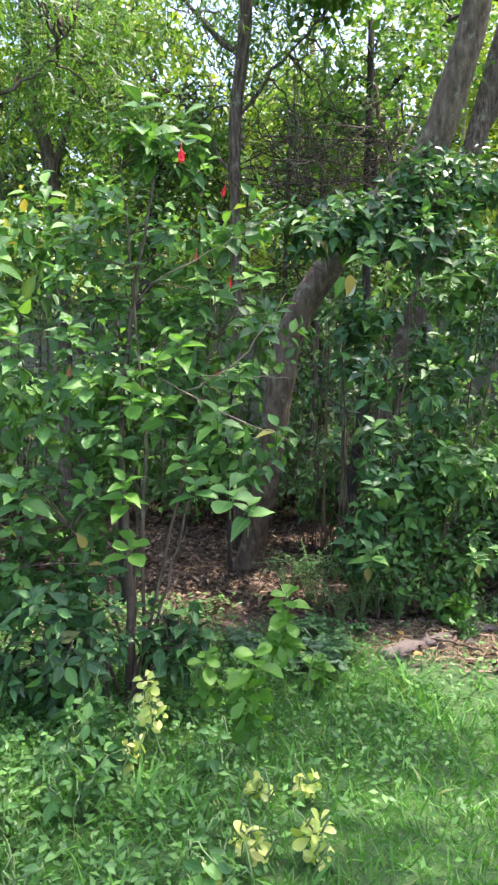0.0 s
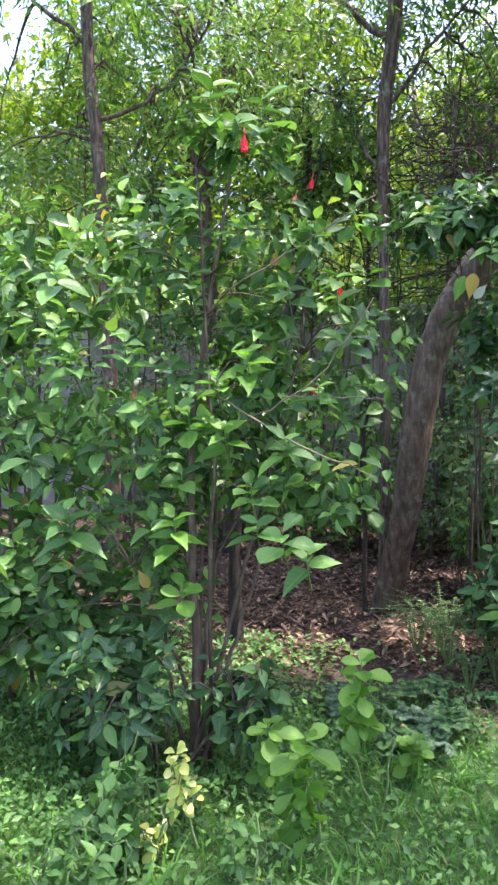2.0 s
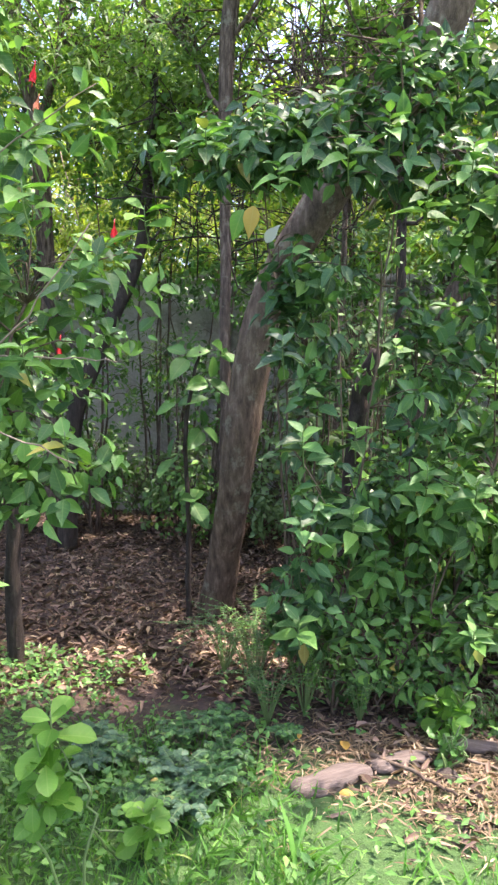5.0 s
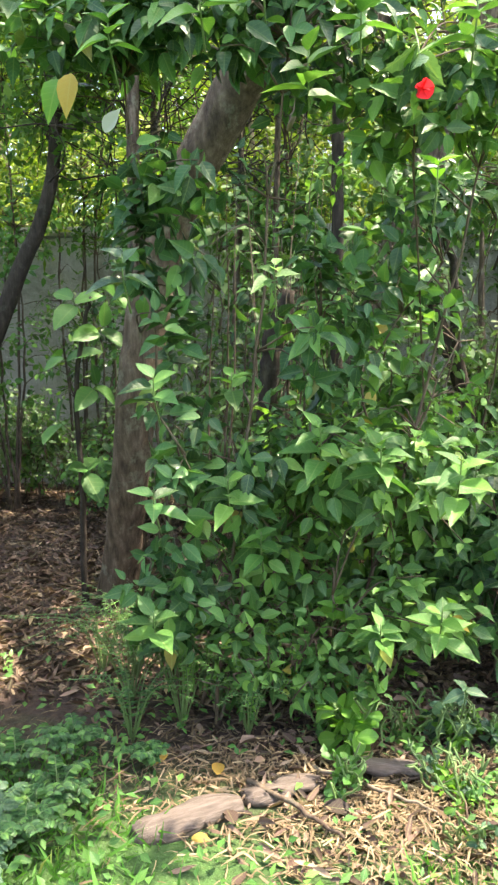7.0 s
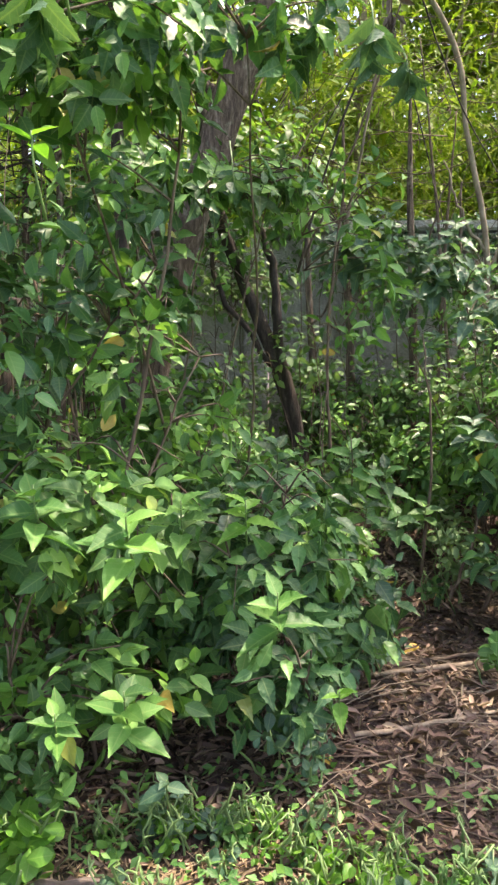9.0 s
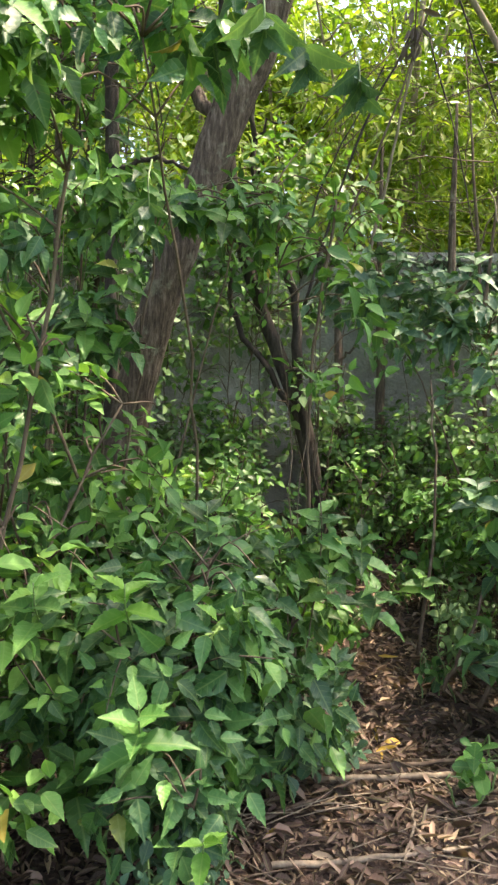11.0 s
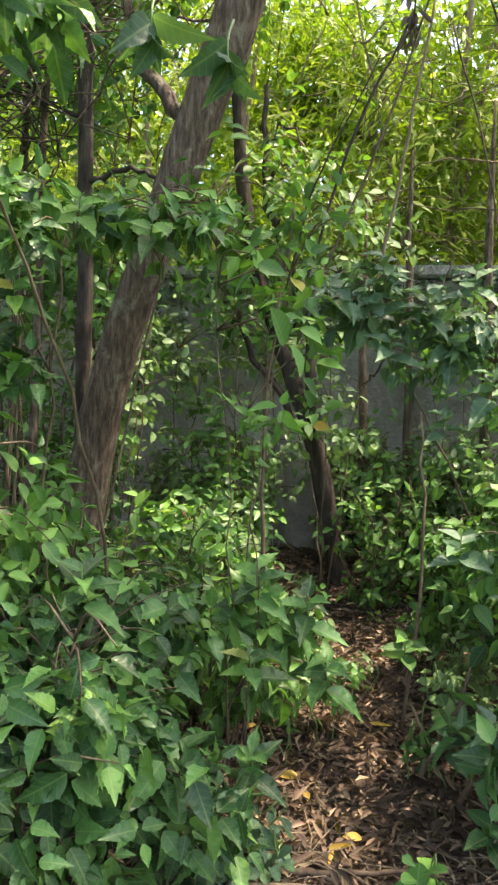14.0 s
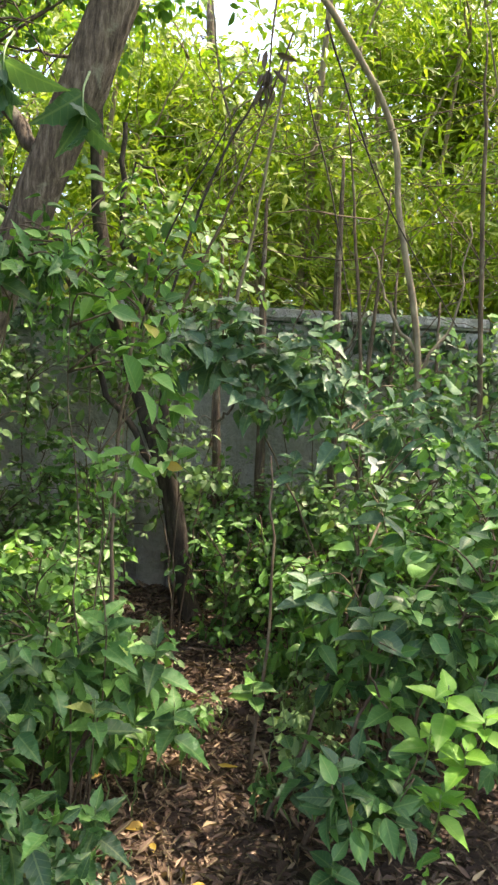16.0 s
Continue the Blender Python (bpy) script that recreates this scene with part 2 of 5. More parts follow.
def leaf_shape(outline, fold=0.18, droop=0.2, wave=0.0, twist=0.0):
    """A leaf blade one long along +y: outline rows (along, half width); folded at the midrib, drooping to the tip."""
    vs, ts = [], []
    for i, (s, w) in enumerate(outline):
        z = -droop * s * s
        wz = wave * math.sin(i * 2.3)
        vs += [(0, s, z), (-w, s, z + fold * w * 1.6 + wz + twist * w), (w, s, z + fold * w * 1.6 - wz - twist * w)]
    for i in range(len(outline) - 1):
        a, b = 3 * i, 3 * i + 3
        w0, w1 = outline[i][1], outline[i + 1][1]
        for k, flip in ((1, False), (2, True)):
            tri = []
            if w0 > 1e-4:
                tri.append((a, b, a + k))
            if w1 > 1e-4:
                tri.append((a + k, b, b + k) if w0 > 1e-4 else (a, b, b + k))
            ts += [t[::-1] if flip else t for t in tri]
    used = sorted({i for t in ts for i in t})
    at = {j: i for i, j in enumerate(used)}
    return np.array([vs[i] for i in used], float), np.array([[at[i] for i in t] for t in ts], int)


def blade_shape(droop):
    """A grass blade one long along +y, narrowing to a drooping tip."""
    v = [(-0.04, 0, 0), (0.04, 0, 0), (-0.042, 0.5, 0.01 - droop * 0.22), (0.042, 0.5, 0.01 - droop * 0.22), (0, 1, -droop)]
    return np.array(v, float), np.array([(0, 1, 3), (0, 3, 2), (2, 3, 4)], int)


OVATE = [(0, 0), (0.09, 0.13), (0.24, 0.235), (0.43, 0.255), (0.62, 0.195), (0.82, 0.085), (1, 0)]
OBOVATE = [(0, 0), (0.15, 0.09), (0.4, 0.24), (0.65, 0.32), (0.85, 0.26), (0.96, 0.12), (1, 0)]
OVAL = [(0, 0), (0.08, 0.14), (0.3, 0.27), (0.55, 0.29), (0.78, 0.2), (1, 0)]
LANCE = [(0, 0), (0.15, 0.08), (0.4, 0.125), (0.7, 0.085), (1, 0)]
LOBED = [(0, 0), (0.06, 0.1), (0.17, 0.2), (0.29, 0.25), (0.32, 0.225), (0.42, 0.245), (0.45, 0.21), (0.56, 0.205), (0.59, 0.165), (0.7, 0.14), (0.73, 0.105), (0.86, 0.055), (1, 0)]
TINY = [(0, 0), (0.45, 0.27), (1, 0)]
SLIM = [(0, 0), (0.4, 0.10), (1, 0)]
SMALL = [(0, 0), (0.25, 0.25), (0.62, 0.26), (1, 0)]
LITTER = [(0, 0), (0.3, 0.13), (0.7, 0.12), (1, 0)]
NARROW = [(0, 0), (0.3, 0.1), (0.7, 0.085), (1, 0)]
SHAPES = {
    "ovate": [leaf_shape(OVATE, 0.3, d, w, tw) for d, w, tw in ((0.15, 0.012, 0.05), (0.32, 0.02, -0.1), (0.05, 0.015, 0.1))],
    "obovate": [leaf_shape(OBOVATE, 0.24, d, 0.008, tw) for d, tw in ((0.12, 0.05), (0.3, -0.08))],
    "oval": [leaf_shape(OVAL, 0.24, d, 0.01, tw) for d, tw in ((0.1, 0.05), (0.28, -0.08))],
    "lance": [leaf_shape(LANCE, 0.2, d, 0.0, tw) for d, tw in ((0.15, 0.1), (0.35, -0.1))],
    "lobed": [leaf_shape(LOBED, 0.3, d, 0.02, tw) for d, tw in ((0.18, 0.05), (0.35, -0.08), (0.08, 0.0))],
    "tiny": [leaf_shape(TINY, 0.2, 0.15)],
    "small": [leaf_shape(SMALL, 0.15, d, 0.01, tw) for d, tw in ((0.1, 0.05), (0.28, -0.08))],
    "slim": [leaf_shape(SLIM, 0.2, 0.35), leaf_shape(SLIM, 0.2, 0.1)],
    "blade": [blade_shape(d) for d in (0.35, 0.7, 0.12)],
    "curl": [leaf_shape(NARROW, 0.9, 0.25, 0.03, 0.3), leaf_shape(LITTER, 0.8, -0.3, 0.025, -0.4), leaf_shape(NARROW, 0.5, -0.35, 0.02, 0.3), leaf_shape(LITTER, -0.6, 0.3, 0.035, 0.2), leaf_shape(LITTER, 1.1, 0.1, 0.02, 0.5)],
}


def tri_mesh(name, verts, tris, uvs=None, smooth=True):
    me = bpy.data.meshes.new(name)
    n, m = len(verts), len(tris)
    me.vertices.add(n)
    me.vertices.foreach_set("co", np.asarray(verts, np.float32).ravel())
    me.loops.add(3 * m)
    me.loops.foreach_set("vertex_index", np.asarray(tris, np.int32).ravel())
    me.polygons.add(m)
    me.polygons.foreach_set("loop_start", np.arange(0, 3 * m, 3, dtype=np.int32))
    if smooth:
        me.polygons.foreach_set("use_smooth", np.ones(m, bool))
    if uvs is not None:
        layer = me.uv_layers.new(name="UVMap")
        layer.data.foreach_set("uv", np.asarray(uvs, np.float32)[np.asarray(tris).ravel()].ravel())
    me.update(calc_edges=True)
    return me


def part(name, me, mat, parent=None, label="", at=None):
    """One mesh object under a thing or a part."""
    ob = new(name, me)
    if mat is not None and not me.materials:
        me.materials.append(mat)
    if parent is not None:
        ob.parent = parent
    if at is not None:
        ob.matrix_basis = at
    return tagged(ob, label)


def thing(name, x, y, z, label, category, group=""):
    ob = new(name)
    ob.empty_display_size = 0.1
    ob.location = (x, y, z)
    return tagged(ob, label, category, group)


_shared = {}


def shared_leaf(shape, k, mat):
    key = (shape, k, mat.name)
    if key not in _shared:
        v, t = SHAPES[shape][k]
        _shared[key] = tri_mesh(f"{shape}_leaf", v, t, v[:, :2])
        _shared[key].materials.append(mat)
    return _shared[key]


class Leaves:
    """Gathers leaf placements, then makes some of them objects and joins the rest."""
    def __init__(self):
        self.p, self.d, self.u, self.s = [], [], [], []

    def add(self, p, d, u, s):
        p = np.atleast_2d(p)
        n = len(p)
        self.p.append(p)
        self.d.append(np.broadcast_to(d, (n, 3)))
        self.u.append(np.broadcast_to(u, (n, 3)))
        self.s.append(np.broadcast_to(s, (n,)))

    def frames(self):
        p, d, u, s = (np.concatenate(a) for a in (self.p, self.d, self.u, self.s))
        y = unit(d)
        x = np.cross(y, u)
        bad = np.linalg.norm(x, axis=1) < 1e-3
        x[bad] = np.cross(y[bad], (1.0, 0.3, 0.2))
        x = unit(x)
        return p, x, y, np.cross(x, y), s

    def build(self, shape, mat, parent, singles=0, name="foliage", leaf_name="leaf", label=""):
        if not self.p:
            return None
        p, x, y, z, s = self.frames()
        n = len(p)
        pick = np.zeros(n, bool)
        if singles:
            pick[np.argsort(p[:, 1] + rng.random(n) * 0.5)[:singles]] = True
        kinds = rng.integers(0, len(SHAPES[shape]), n)
        for i in np.nonzero(pick)[0]:
            m = Matrix((tuple(x[i] * s[i]), tuple(y[i] * s[i]), tuple(z[i] * s[i]))).transposed().to_4x4()
            m.translation = p[i]
            part(leaf_name, shared_leaf(shape, int(kinds[i]), mat), mat, parent, "", m)
        vs, ts, us, off = [], [], [], 0
        for k, (tv, tt) in enumerate(SHAPES[shape]):
            sel = np.nonzero((kinds == k) & ~pick)[0]
            if not len(sel):
                continue
            v = p[sel][:, None] + s[sel][:, None, None] * (tv[None, :, 0:1] * x[sel][:, None] + tv[None, :, 1:2] * y[sel][:, None] + tv[None, :, 2:3] * z[sel][:, None])
            vs.append(v.reshape(-1, 3))
            ts.append((tt[None] + off + len(tv) * np.arange(len(sel))[:, None, None]).reshape(-1, 3))
            us.append(np.tile(tv[:, :2], (len(sel), 1)))
            off += len(tv) * len(sel)
        if not vs:
            return None
        ob = part(name, tri_mesh(name, np.concatenate(vs), np.concatenate(ts), np.concatenate(us)), mat, parent, label)
        if parent is not None and n > 300:
            ob["kind"] = "stuff"
        return ob


class Tubes:
    """Tapered tubes along polylines, gathered into one mesh."""
    def __init__(self):
        self.v, self.t, self.n = [], [], 0

    def add(self, pts, r, sides=6, knobs=0.0):
        pts = np.asarray(pts, float)
        k = len(pts)
        r = np.broadcast_to(np.linspace(*r, k) if isinstance(r, tuple) else r, (k,))
        tan = unit(np.gradient(pts, axis=0))
        ref = np.where(np.abs(tan[:, :1]) < 0.9, (1.0, 0, 0), (0, 1.0, 0))
        a = unit(np.cross(tan, ref))
        b = np.cross(tan, a)
        ang = np.arange(sides) * 2 * math.pi / sides
        lump = rng.standard_normal((k + 4, sides))
        lump = (lump[:-4] + 2 * lump[1:-3] + 3 * lump[2:-2] + 2 * lump[3:-1] + lump[4:]) / 4.4
        rr = r[:, None] * (1 + knobs * (lump + np.roll(lump, 1, axis=1)) * 0.7)
        ring = pts[:, None] + rr[..., None] * (np.cos(ang)[None, :, None] * a[:, None] + np.sin(ang)[None, :, None] * b[:, None])
        self.v.append(ring.reshape(-1, 3))
        tri = []
        for i in range(k - 1):
            for j in range(sides):
                p, q = i * sides + j, i * sides + (j + 1) % sides
                tri += [(p, q, q + sides), (p, q + sides, p + sides)]
        for j in range(1, sides - 1):
            tri += [(0, j + 1, j), ((k - 1) * sides, (k - 1) * sides + j, (k - 1) * sides + j + 1)]
        self.t.append(np.array(tri) + self.n)
        self.n += k * sides
        return self

    def build(self, name, mat, parent=None, label=""):
        if not self.v:
            return None
        return part(name, tri_mesh(name, np.concatenate(self.v), np.concatenate(self.t)), mat, parent, label)


def curve(points, per=6, wobble=0.0):
    """A smooth line through the points, with a little unevenness."""
    p = np.asarray(points, float)
    q = np.vstack([2 * p[0] - p[1], p, 2 * p[-1] - p[-2]])
    out = []
    for i in range(1, len(q) - 2):
        for s in np.linspace(0, 1, per, endpoint=False):
            a, b, c, d = q[i - 1], q[i], q[i + 1], q[i + 2]
            out.append(0.5 * (2 * b + (c - a) * s + (2 * a - 5 * b + 4 * c - d) * s * s + (3 * b - a - 3 * c + d) * s ** 3))
    out.append(p[-1])
    out = np.array(out)
    if wobble:
        out[1:-1] += rng.standard_normal((len(out) - 2, 3)) * wobble
    return out


def height(x, y):
    """The ground: level lawn, a shallow hollow by the path, a bank before the wall."""
    x, y = np.asarray(x, float), np.asarray(y, float)
    up = np.clip((y - 8.2) / 1.5, 0, 1)
    rise = 0.42 * up * up * (3 - 2 * up) * np.clip((x - 0.4) / 1.2, 0, 1)
    hollow = 0.1 * np.exp(-((x - 2.98) / 0.55) ** 2 - ((y - 7.5) / 0.6) ** 2)
    return rise - hollow + 0.02 * np.sin(2.1 * x + 1.3 * y) * np.sin(1.7 * y - 0.8 * x)


def ground_z(x, y):
    return float(height(x, y))


def in_blob(c, r, n, shell=0.55):
    """Points in an ellipsoid, most of them towards its outside, and the ways out of it."""
    d = unit(rng.standard_normal((n, 3)))
    rad = shell + (1 - shell) * rng.random(n) ** 0.7
    low = rng.random(n) < 0.25
    rad[low] *= rng.random(int(low.sum())) ** 0.5
    rad *= 1 + 0.12 * rng.standard_normal(n)
    return np.asarray(c) + d * rad[:, None] * np.asarray(r), d


def whorls(leaves, tips, out, size, per=6, droop=0.15, spread=0.3, gap=0.0):
    """A ring of leaves at every twig's end, and a few further down it."""
    n = len(tips)
    o = unit(out + np.array((0, 0, 0.5)))
    side = unit(np.cross(o, (0.3, 0.2, 1.0)))
    other = np.cross(o, side)
    start = rng.random(n) * 6.28
    for k in range(per):
        ang = start + k * 2.4
        radial = np.cos(ang)[:, None] * side + np.sin(ang)[:, None] * other
        d = radial + o * (0.15 + 0.5 * (k / per)) + np.array((0, 0, -droop)) + 1.35 * spread * rng.standard_normal((n, 3))
        u = o * 0.7 + np.array((0, -0.4, 0.7)) + 0.65 * rng.standard_normal((n, 3))
        s = size * (0.5 + 0.75 * rng.random(n)) * (1.0 - 0.35 * k / per)
        base = tips - o * ((per - k) * size * 0.16)[:, None] if isinstance(size, np.ndarray) else tips - o * ((per - 1 - k) * size * 0.2)
        leaves.add(base + unit(radial) * size * 0.12, d, u, s)


def petals_mesh(flare=-83, wide=0.85):
    """A closed hanging flower: five petals wrapped about each other, one long, hanging down -z."""
    v, t = SHAPES["obovate"][1]
    vs, ts, off = [], [], 0
    for k in range(5):
        a = k * 2 * math.pi / 5
        rot = np.array(Matrix.Rotation(a, 3, "Z") @ Matrix.Rotation(radians(flare), 3, "X"))
        vs.append((v * (wide, 1.0, 1.0)) @ rot.T + (0.1 * math.sin(a), -0.1 * math.cos(a), 0))
        ts.append(t + off)
        off += len(v)
    return tri_mesh("petals", np.concatenate(vs), np.concatenate(ts), np.zeros((off, 2)))


_flower = {}


def flower(th, x, y, z, size=0.055, mat=None, turn=0.0, tilt=0.0, opened=False):
    """A red mallow flower with its stamen column, hanging from the bush."""
    mat = mat or PETAL
    key = (mat.name, opened)
    if key not in _flower:
        me = petals_mesh(-32, 1.5) if opened else petals_mesh()
        me.materials.append(mat)
        st = Tubes().add([(0, 0, 0), (0.02, 0, -0.6), (0.05, 0.02, -1.35)], (0.05, 0.03), 5).add([(0, 0, 0.45), (0.03, 0, 0.2), (0, 0, 0)], (0.03, 0.07), 5)
        sm = tri_mesh("stamen", np.concatenate(st.v), np.concatenate(st.t))
        sm.materials.append(mat)
        _flower[key] = (me, sm)
    me, sm = _flower[key]
    m = pose(x - th.location.x, y - th.location.y, z - th.location.z + size * 0.4, tilt, 0, turn) @ Matrix.Scale(size, 4)
    f = part("flower", me, mat, th, "red mallow flower" if mat is PETAL else "withered red flower", m)
    part("stamen", sm, mat, f)
    return f


def shoot(th, x, y, z, mat, shape="ovate", size=0.12, n=7, up=(0.0, -0.2, 1.0), stalk=0.15):
    """A leafy shoot's end: a ring of leaves as parts of the bush."""
    o = np.array(th.location)
    tip = np.array((x, y, z))
    u = unit(np.array(up, float))
    Tubes().add(curve([tip - u * stalk + (0, 0.06, -0.02), tip - u * stalk * 0.5, tip], 4) - o, (0.0035, 0.002), 5).build("shoot", GREEN_STEM, th)
    lv = Leaves()
    side = unit(np.cross(u, (0.3, 1.0, 0.1)))
    other = np.cross(u, side)
    start = rng.random() * 6.28
    for k in range(n):
        a = start + k * 2.4
        rad = math.cos(a) * side + math.sin(a) * other
        size_k = size * 1.15 * (1.1 - 0.5 * k / n) * rng.uniform(0.85, 1.1)
        lv.add(tip - o - u * (n - k) * size * 0.13, rad + u * (0.1 + 0.9 * k / n + (0.4 if up[2] < 0 else 0.0)) - np.array((0, 0, 0.25)) + 0.12 * rng.standard_normal(3), u + np.array((0, -0.35, 0.2)) + 0.2 * rng.standard_normal(3), size_k)
    lv.build(shape, mat, th, n)


def single_leaf(th, x, y, z, d, mat, shape, size):
    """One leaf that stands out from its bush."""
    lv = Leaves()
    lv.add(np.array((x, y, z)) - np.array(th.location), d, (0.1, -1.0, 0.3), size)
    lv.build(shape, mat, th, 1)


def plant(name, label, x, y, h, r, n, mat, shape="oval", size=0.06, per=5, stems=3, singles=0, category="plant", group=""):
    z = ground_z(x, y)
    return shrub(name, label, (x, y), [(x, y, z + h * 0.62, r, r, h * 0.42, n)], mat, shape, size, per, stems, 0.005, GREEN_STEM, singles, 0.12, category, group)


def pinnate(name, label, x, y, h, n, mat, leaflet=0.03, pairs=11, group=""):
    """A plant of arching fronds with paired leaflets."""
    z = ground_z(x, y)
    th = thing(name, x, y, z, label, "plant", group)
    lv = Leaves()
    for k in range(n):
        a = k * 2.4 + rng.uniform(-0.4, 0.4)
        out = np.array((math.cos(a), math.sin(a), 0)) * h * rng.uniform(0.5, 1.0)
        c = curve([(0, 0, 0), out * 0.35 + (0, 0, h * 0.7), out + (0, 0, h * rng.uniform(0.55, 0.95))], 8)
        Tubes().add(c, (0.003, 0.001), 4).build("frond", GREEN_STEM, th)
        for s in np.linspace(0.3, 1, pairs):
            i = min(int(s * (len(c) - 1)), len(c) - 2)
            p, d = c[i], unit(c[i + 1] - c[i])
            sd = unit(np.cross(d, (0, 0, 1.0)))
            for sg in (-1, 1):
                lv.add(p, sd * sg + d * 0.35 + 0.1 * rng.standard_normal(3), (0, -0.2, 1.0), leaflet * (1.15 - 0.5 * s))
    tagged(lv.build("oval" if leaflet > 0.035 else "tiny", mat, th, 0, "foliage"), kind="stuff")
    return th


def tuft(name, label, x, y, n, size, mat, group=""):
    """A tuft of long arching blades, each a part."""
    th = thing(name, x, y, ground_z(x, y), label, "grass", group)
    lv = Leaves()
    d = np.stack([rng.normal(0, 0.5, n), rng.normal(0, 0.5, n), np.ones(n)], 1)
    lv.add(np.stack([rng.normal(0, 0.03, n), rng.normal(0, 0.03, n), np.zeros(n)], 1), d, -d[:, [0, 1, 2]] * (1, 1, 0) + (0, -0.2, 0.5), size * rng.uniform(0.6, 1.15, n))
    lv.build("blade", mat, th, n, leaf_name="blade")
    return th


def stick(name, label, pts, r, mat, group="", end=0.6):
    o = np.array(pts[0], float)
    th = thing(name, *o, label, "branch", group)
    Tubes().add(curve(pts, 6, 0.004) - o, (r, r * end), 7, 0.08).build("stick", mat, th)
    return th


def shrub(name, label, base, blobs, mat, shape="ovate", size=0.1, per=6, stems=4, stem_r=0.01, stem_mat=None, singles=60, droop=0.18, category="shrub", group="", twig_share=0.4):
    """A bush: stems from one root, twigs to the ends, leaves in whorls. blobs: rows (x, y, z, rx, ry, rz, ends)."""
    bx, by = base
    bz = ground_z(bx, by)
    th = thing(name, bx, by, bz, label, category, group)
    o = np.array((bx, by, bz))
    lv, tw = Leaves(), Tubes()
    lines = []
    for i in range(stems):
        b = blobs[i % len(blobs)]
        aim = np.array(b[:3]) + rng.uniform(-0.6, 0.6, 3) * np.array(b[3:6])
        foot = o + np.array((rng.uniform(-0.08, 0.08), rng.uniform(-0.08, 0.08), -0.03))
        mid = foot * 0.5 + aim * 0.5 + np.array((rng.uniform(-0.1, 0.1), rng.uniform(-0.1, 0.1), 0.12))
        if aim[2] < foot[2] + 0.1:
            aim[2] = foot[2] + 0.1
        line = curve([foot, mid, aim], 7, 0.008)
        lines.append(line)
        Tubes().add(line - o, (stem_r, stem_r * 0.45), 6, 0.06).build("stem", stem_mat or STEM, th)
    allpts = np.concatenate(lines)
    for (x, y, z, rx, ry, rz, n) in blobs:
        tips, out = in_blob((x, y, z), (rx, ry, rz), n)
        tips[:, 2] = np.maximum(tips[:, 2], height(tips[:, 0], tips[:, 1]) + 0.05)
        whorls(lv, tips - o, out, size, per, droop)
        for t in tips[: int(n * twig_share)]:
            j = int(np.argmin(np.linalg.norm(allpts - t, axis=1) + 0.6 * np.maximum(0, allpts[:, 2] - t[2])))
            s = allpts[j]
            if np.linalg.norm(s - t) > 0.42:
                continue
            m = (s + t) / 2 + np.array((0, 0, 0.05)) + rng.uniform(-0.04, 0.04, 3)
            tw.add(curve([s, m, t], 3) - o, (0.0045, 0.002), 4)
    tagged(tw.build("twig", stem_mat or STEM, th), kind="stuff")
    lv.build(shape, mat, th, singles)
    return th


def tree(name, label, line, radii, bark, crown=(), limbs=(), mat=None, shape="tiny", size=0.06, per=7, crown_share=0.15, sides=14, knobs=0.03, category="tree", group=""):
    """A tapered trunk along a line, limbs and a crown of leaves."""
    o = np.array((line[0][0], line[0][1], ground_z(line[0][0], line[0][1])))
    th = thing(name, *o, label, category, group)
    c = curve([(line[0][0], line[0][1], o[2] - 0.05), *line[1:]], 6, 0.003)
    r = np.interp(np.linspace(0, 1, len(c)), np.linspace(0, 1, len(radii)), radii)
    Tubes().add(c - o, r, sides, knobs).build("trunk", bark, th)
    pts = [c[len(c) // 3:]]
    for (i, ends, r0) in limbs:
        lc = curve([c[min(int(i * (len(c) - 1)), len(c) - 1)], *ends], 6, 0.012)
        Tubes().add(lc - o, (r0, r0 * 0.35), 8, knobs).build("limb", bark, th)
        pts.append(lc)
    pts = np.concatenate(pts)
    if crown:
        lv, tw = Leaves(), Tubes()
        for (x, y, z, rx, ry, rz, n) in crown:
            clumps = max(4, n // 22)
            cc, _ = in_blob((x, y, z), (rx, ry, rz), clumps, 0.3)
            rad = 0.16 * (rx + ry + rz) / 3 + 0.12
            which = rng.integers(0, clumps, n)
            tips = cc[which] + rng.standard_normal((n, 3)) * rad * np.array((1.2, 1.2, 0.8))
            whorls(lv, tips - o, unit(tips - np.array((x, y, z - rz * 0.5))), size, per, 0.35, 0.35)
            for q in cc:
                s = pts[int(np.argmin(np.linalg.norm(pts - q, axis=1)))]
                tw.add(curve([s, (s + q) / 2 + (0, 0, 0.15), q], 4, 0.02) - o, (0.014, 0.004), 4)
            for q in tips[: int(n * crown_share)]:
                s = cc[int(np.argmin(np.linalg.norm(cc - q, axis=1)))]
                tw.add(np.array([s, q]) - o, (0.004, 0.002), 3)
        tagged(tw.build("branchwork", bark, th), kind="stuff")
        lv.build(shape, mat, th, 0, "crown")
    return th


# ---- ground ----
def build_ground():
    fine_x, fine_y = np.linspace(-6, 9, 151), np.linspace(-3, 12, 151)
    far = np.array([12, 20, 40, 90, 200, 420.0])
    xs = np.concatenate([-far[::-1], fine_x, far + 1])
    ys = np.concatenate([-far[::-1], fine_y, far + 4])
    gx, gy = np.meshgrid(xs, ys)
    z = height(gx, gy)
    v = np.stack([gx, gy, z], -1).reshape(-1, 3)
    n, m = len(xs), len(ys)
    i = (np.arange(m - 1)[:, None] * n + np.arange(n - 1)[None]).ravel()
    t = np.concatenate([np.stack([i, i + 1, i + n + 1], 1), np.stack([i, i + n + 1, i + n], 1)])
    tagged(part("ground", tri_mesh("ground", v, t), GROUND), "brown soil under leaf litter, turning to turf", "ground", kind="structure")


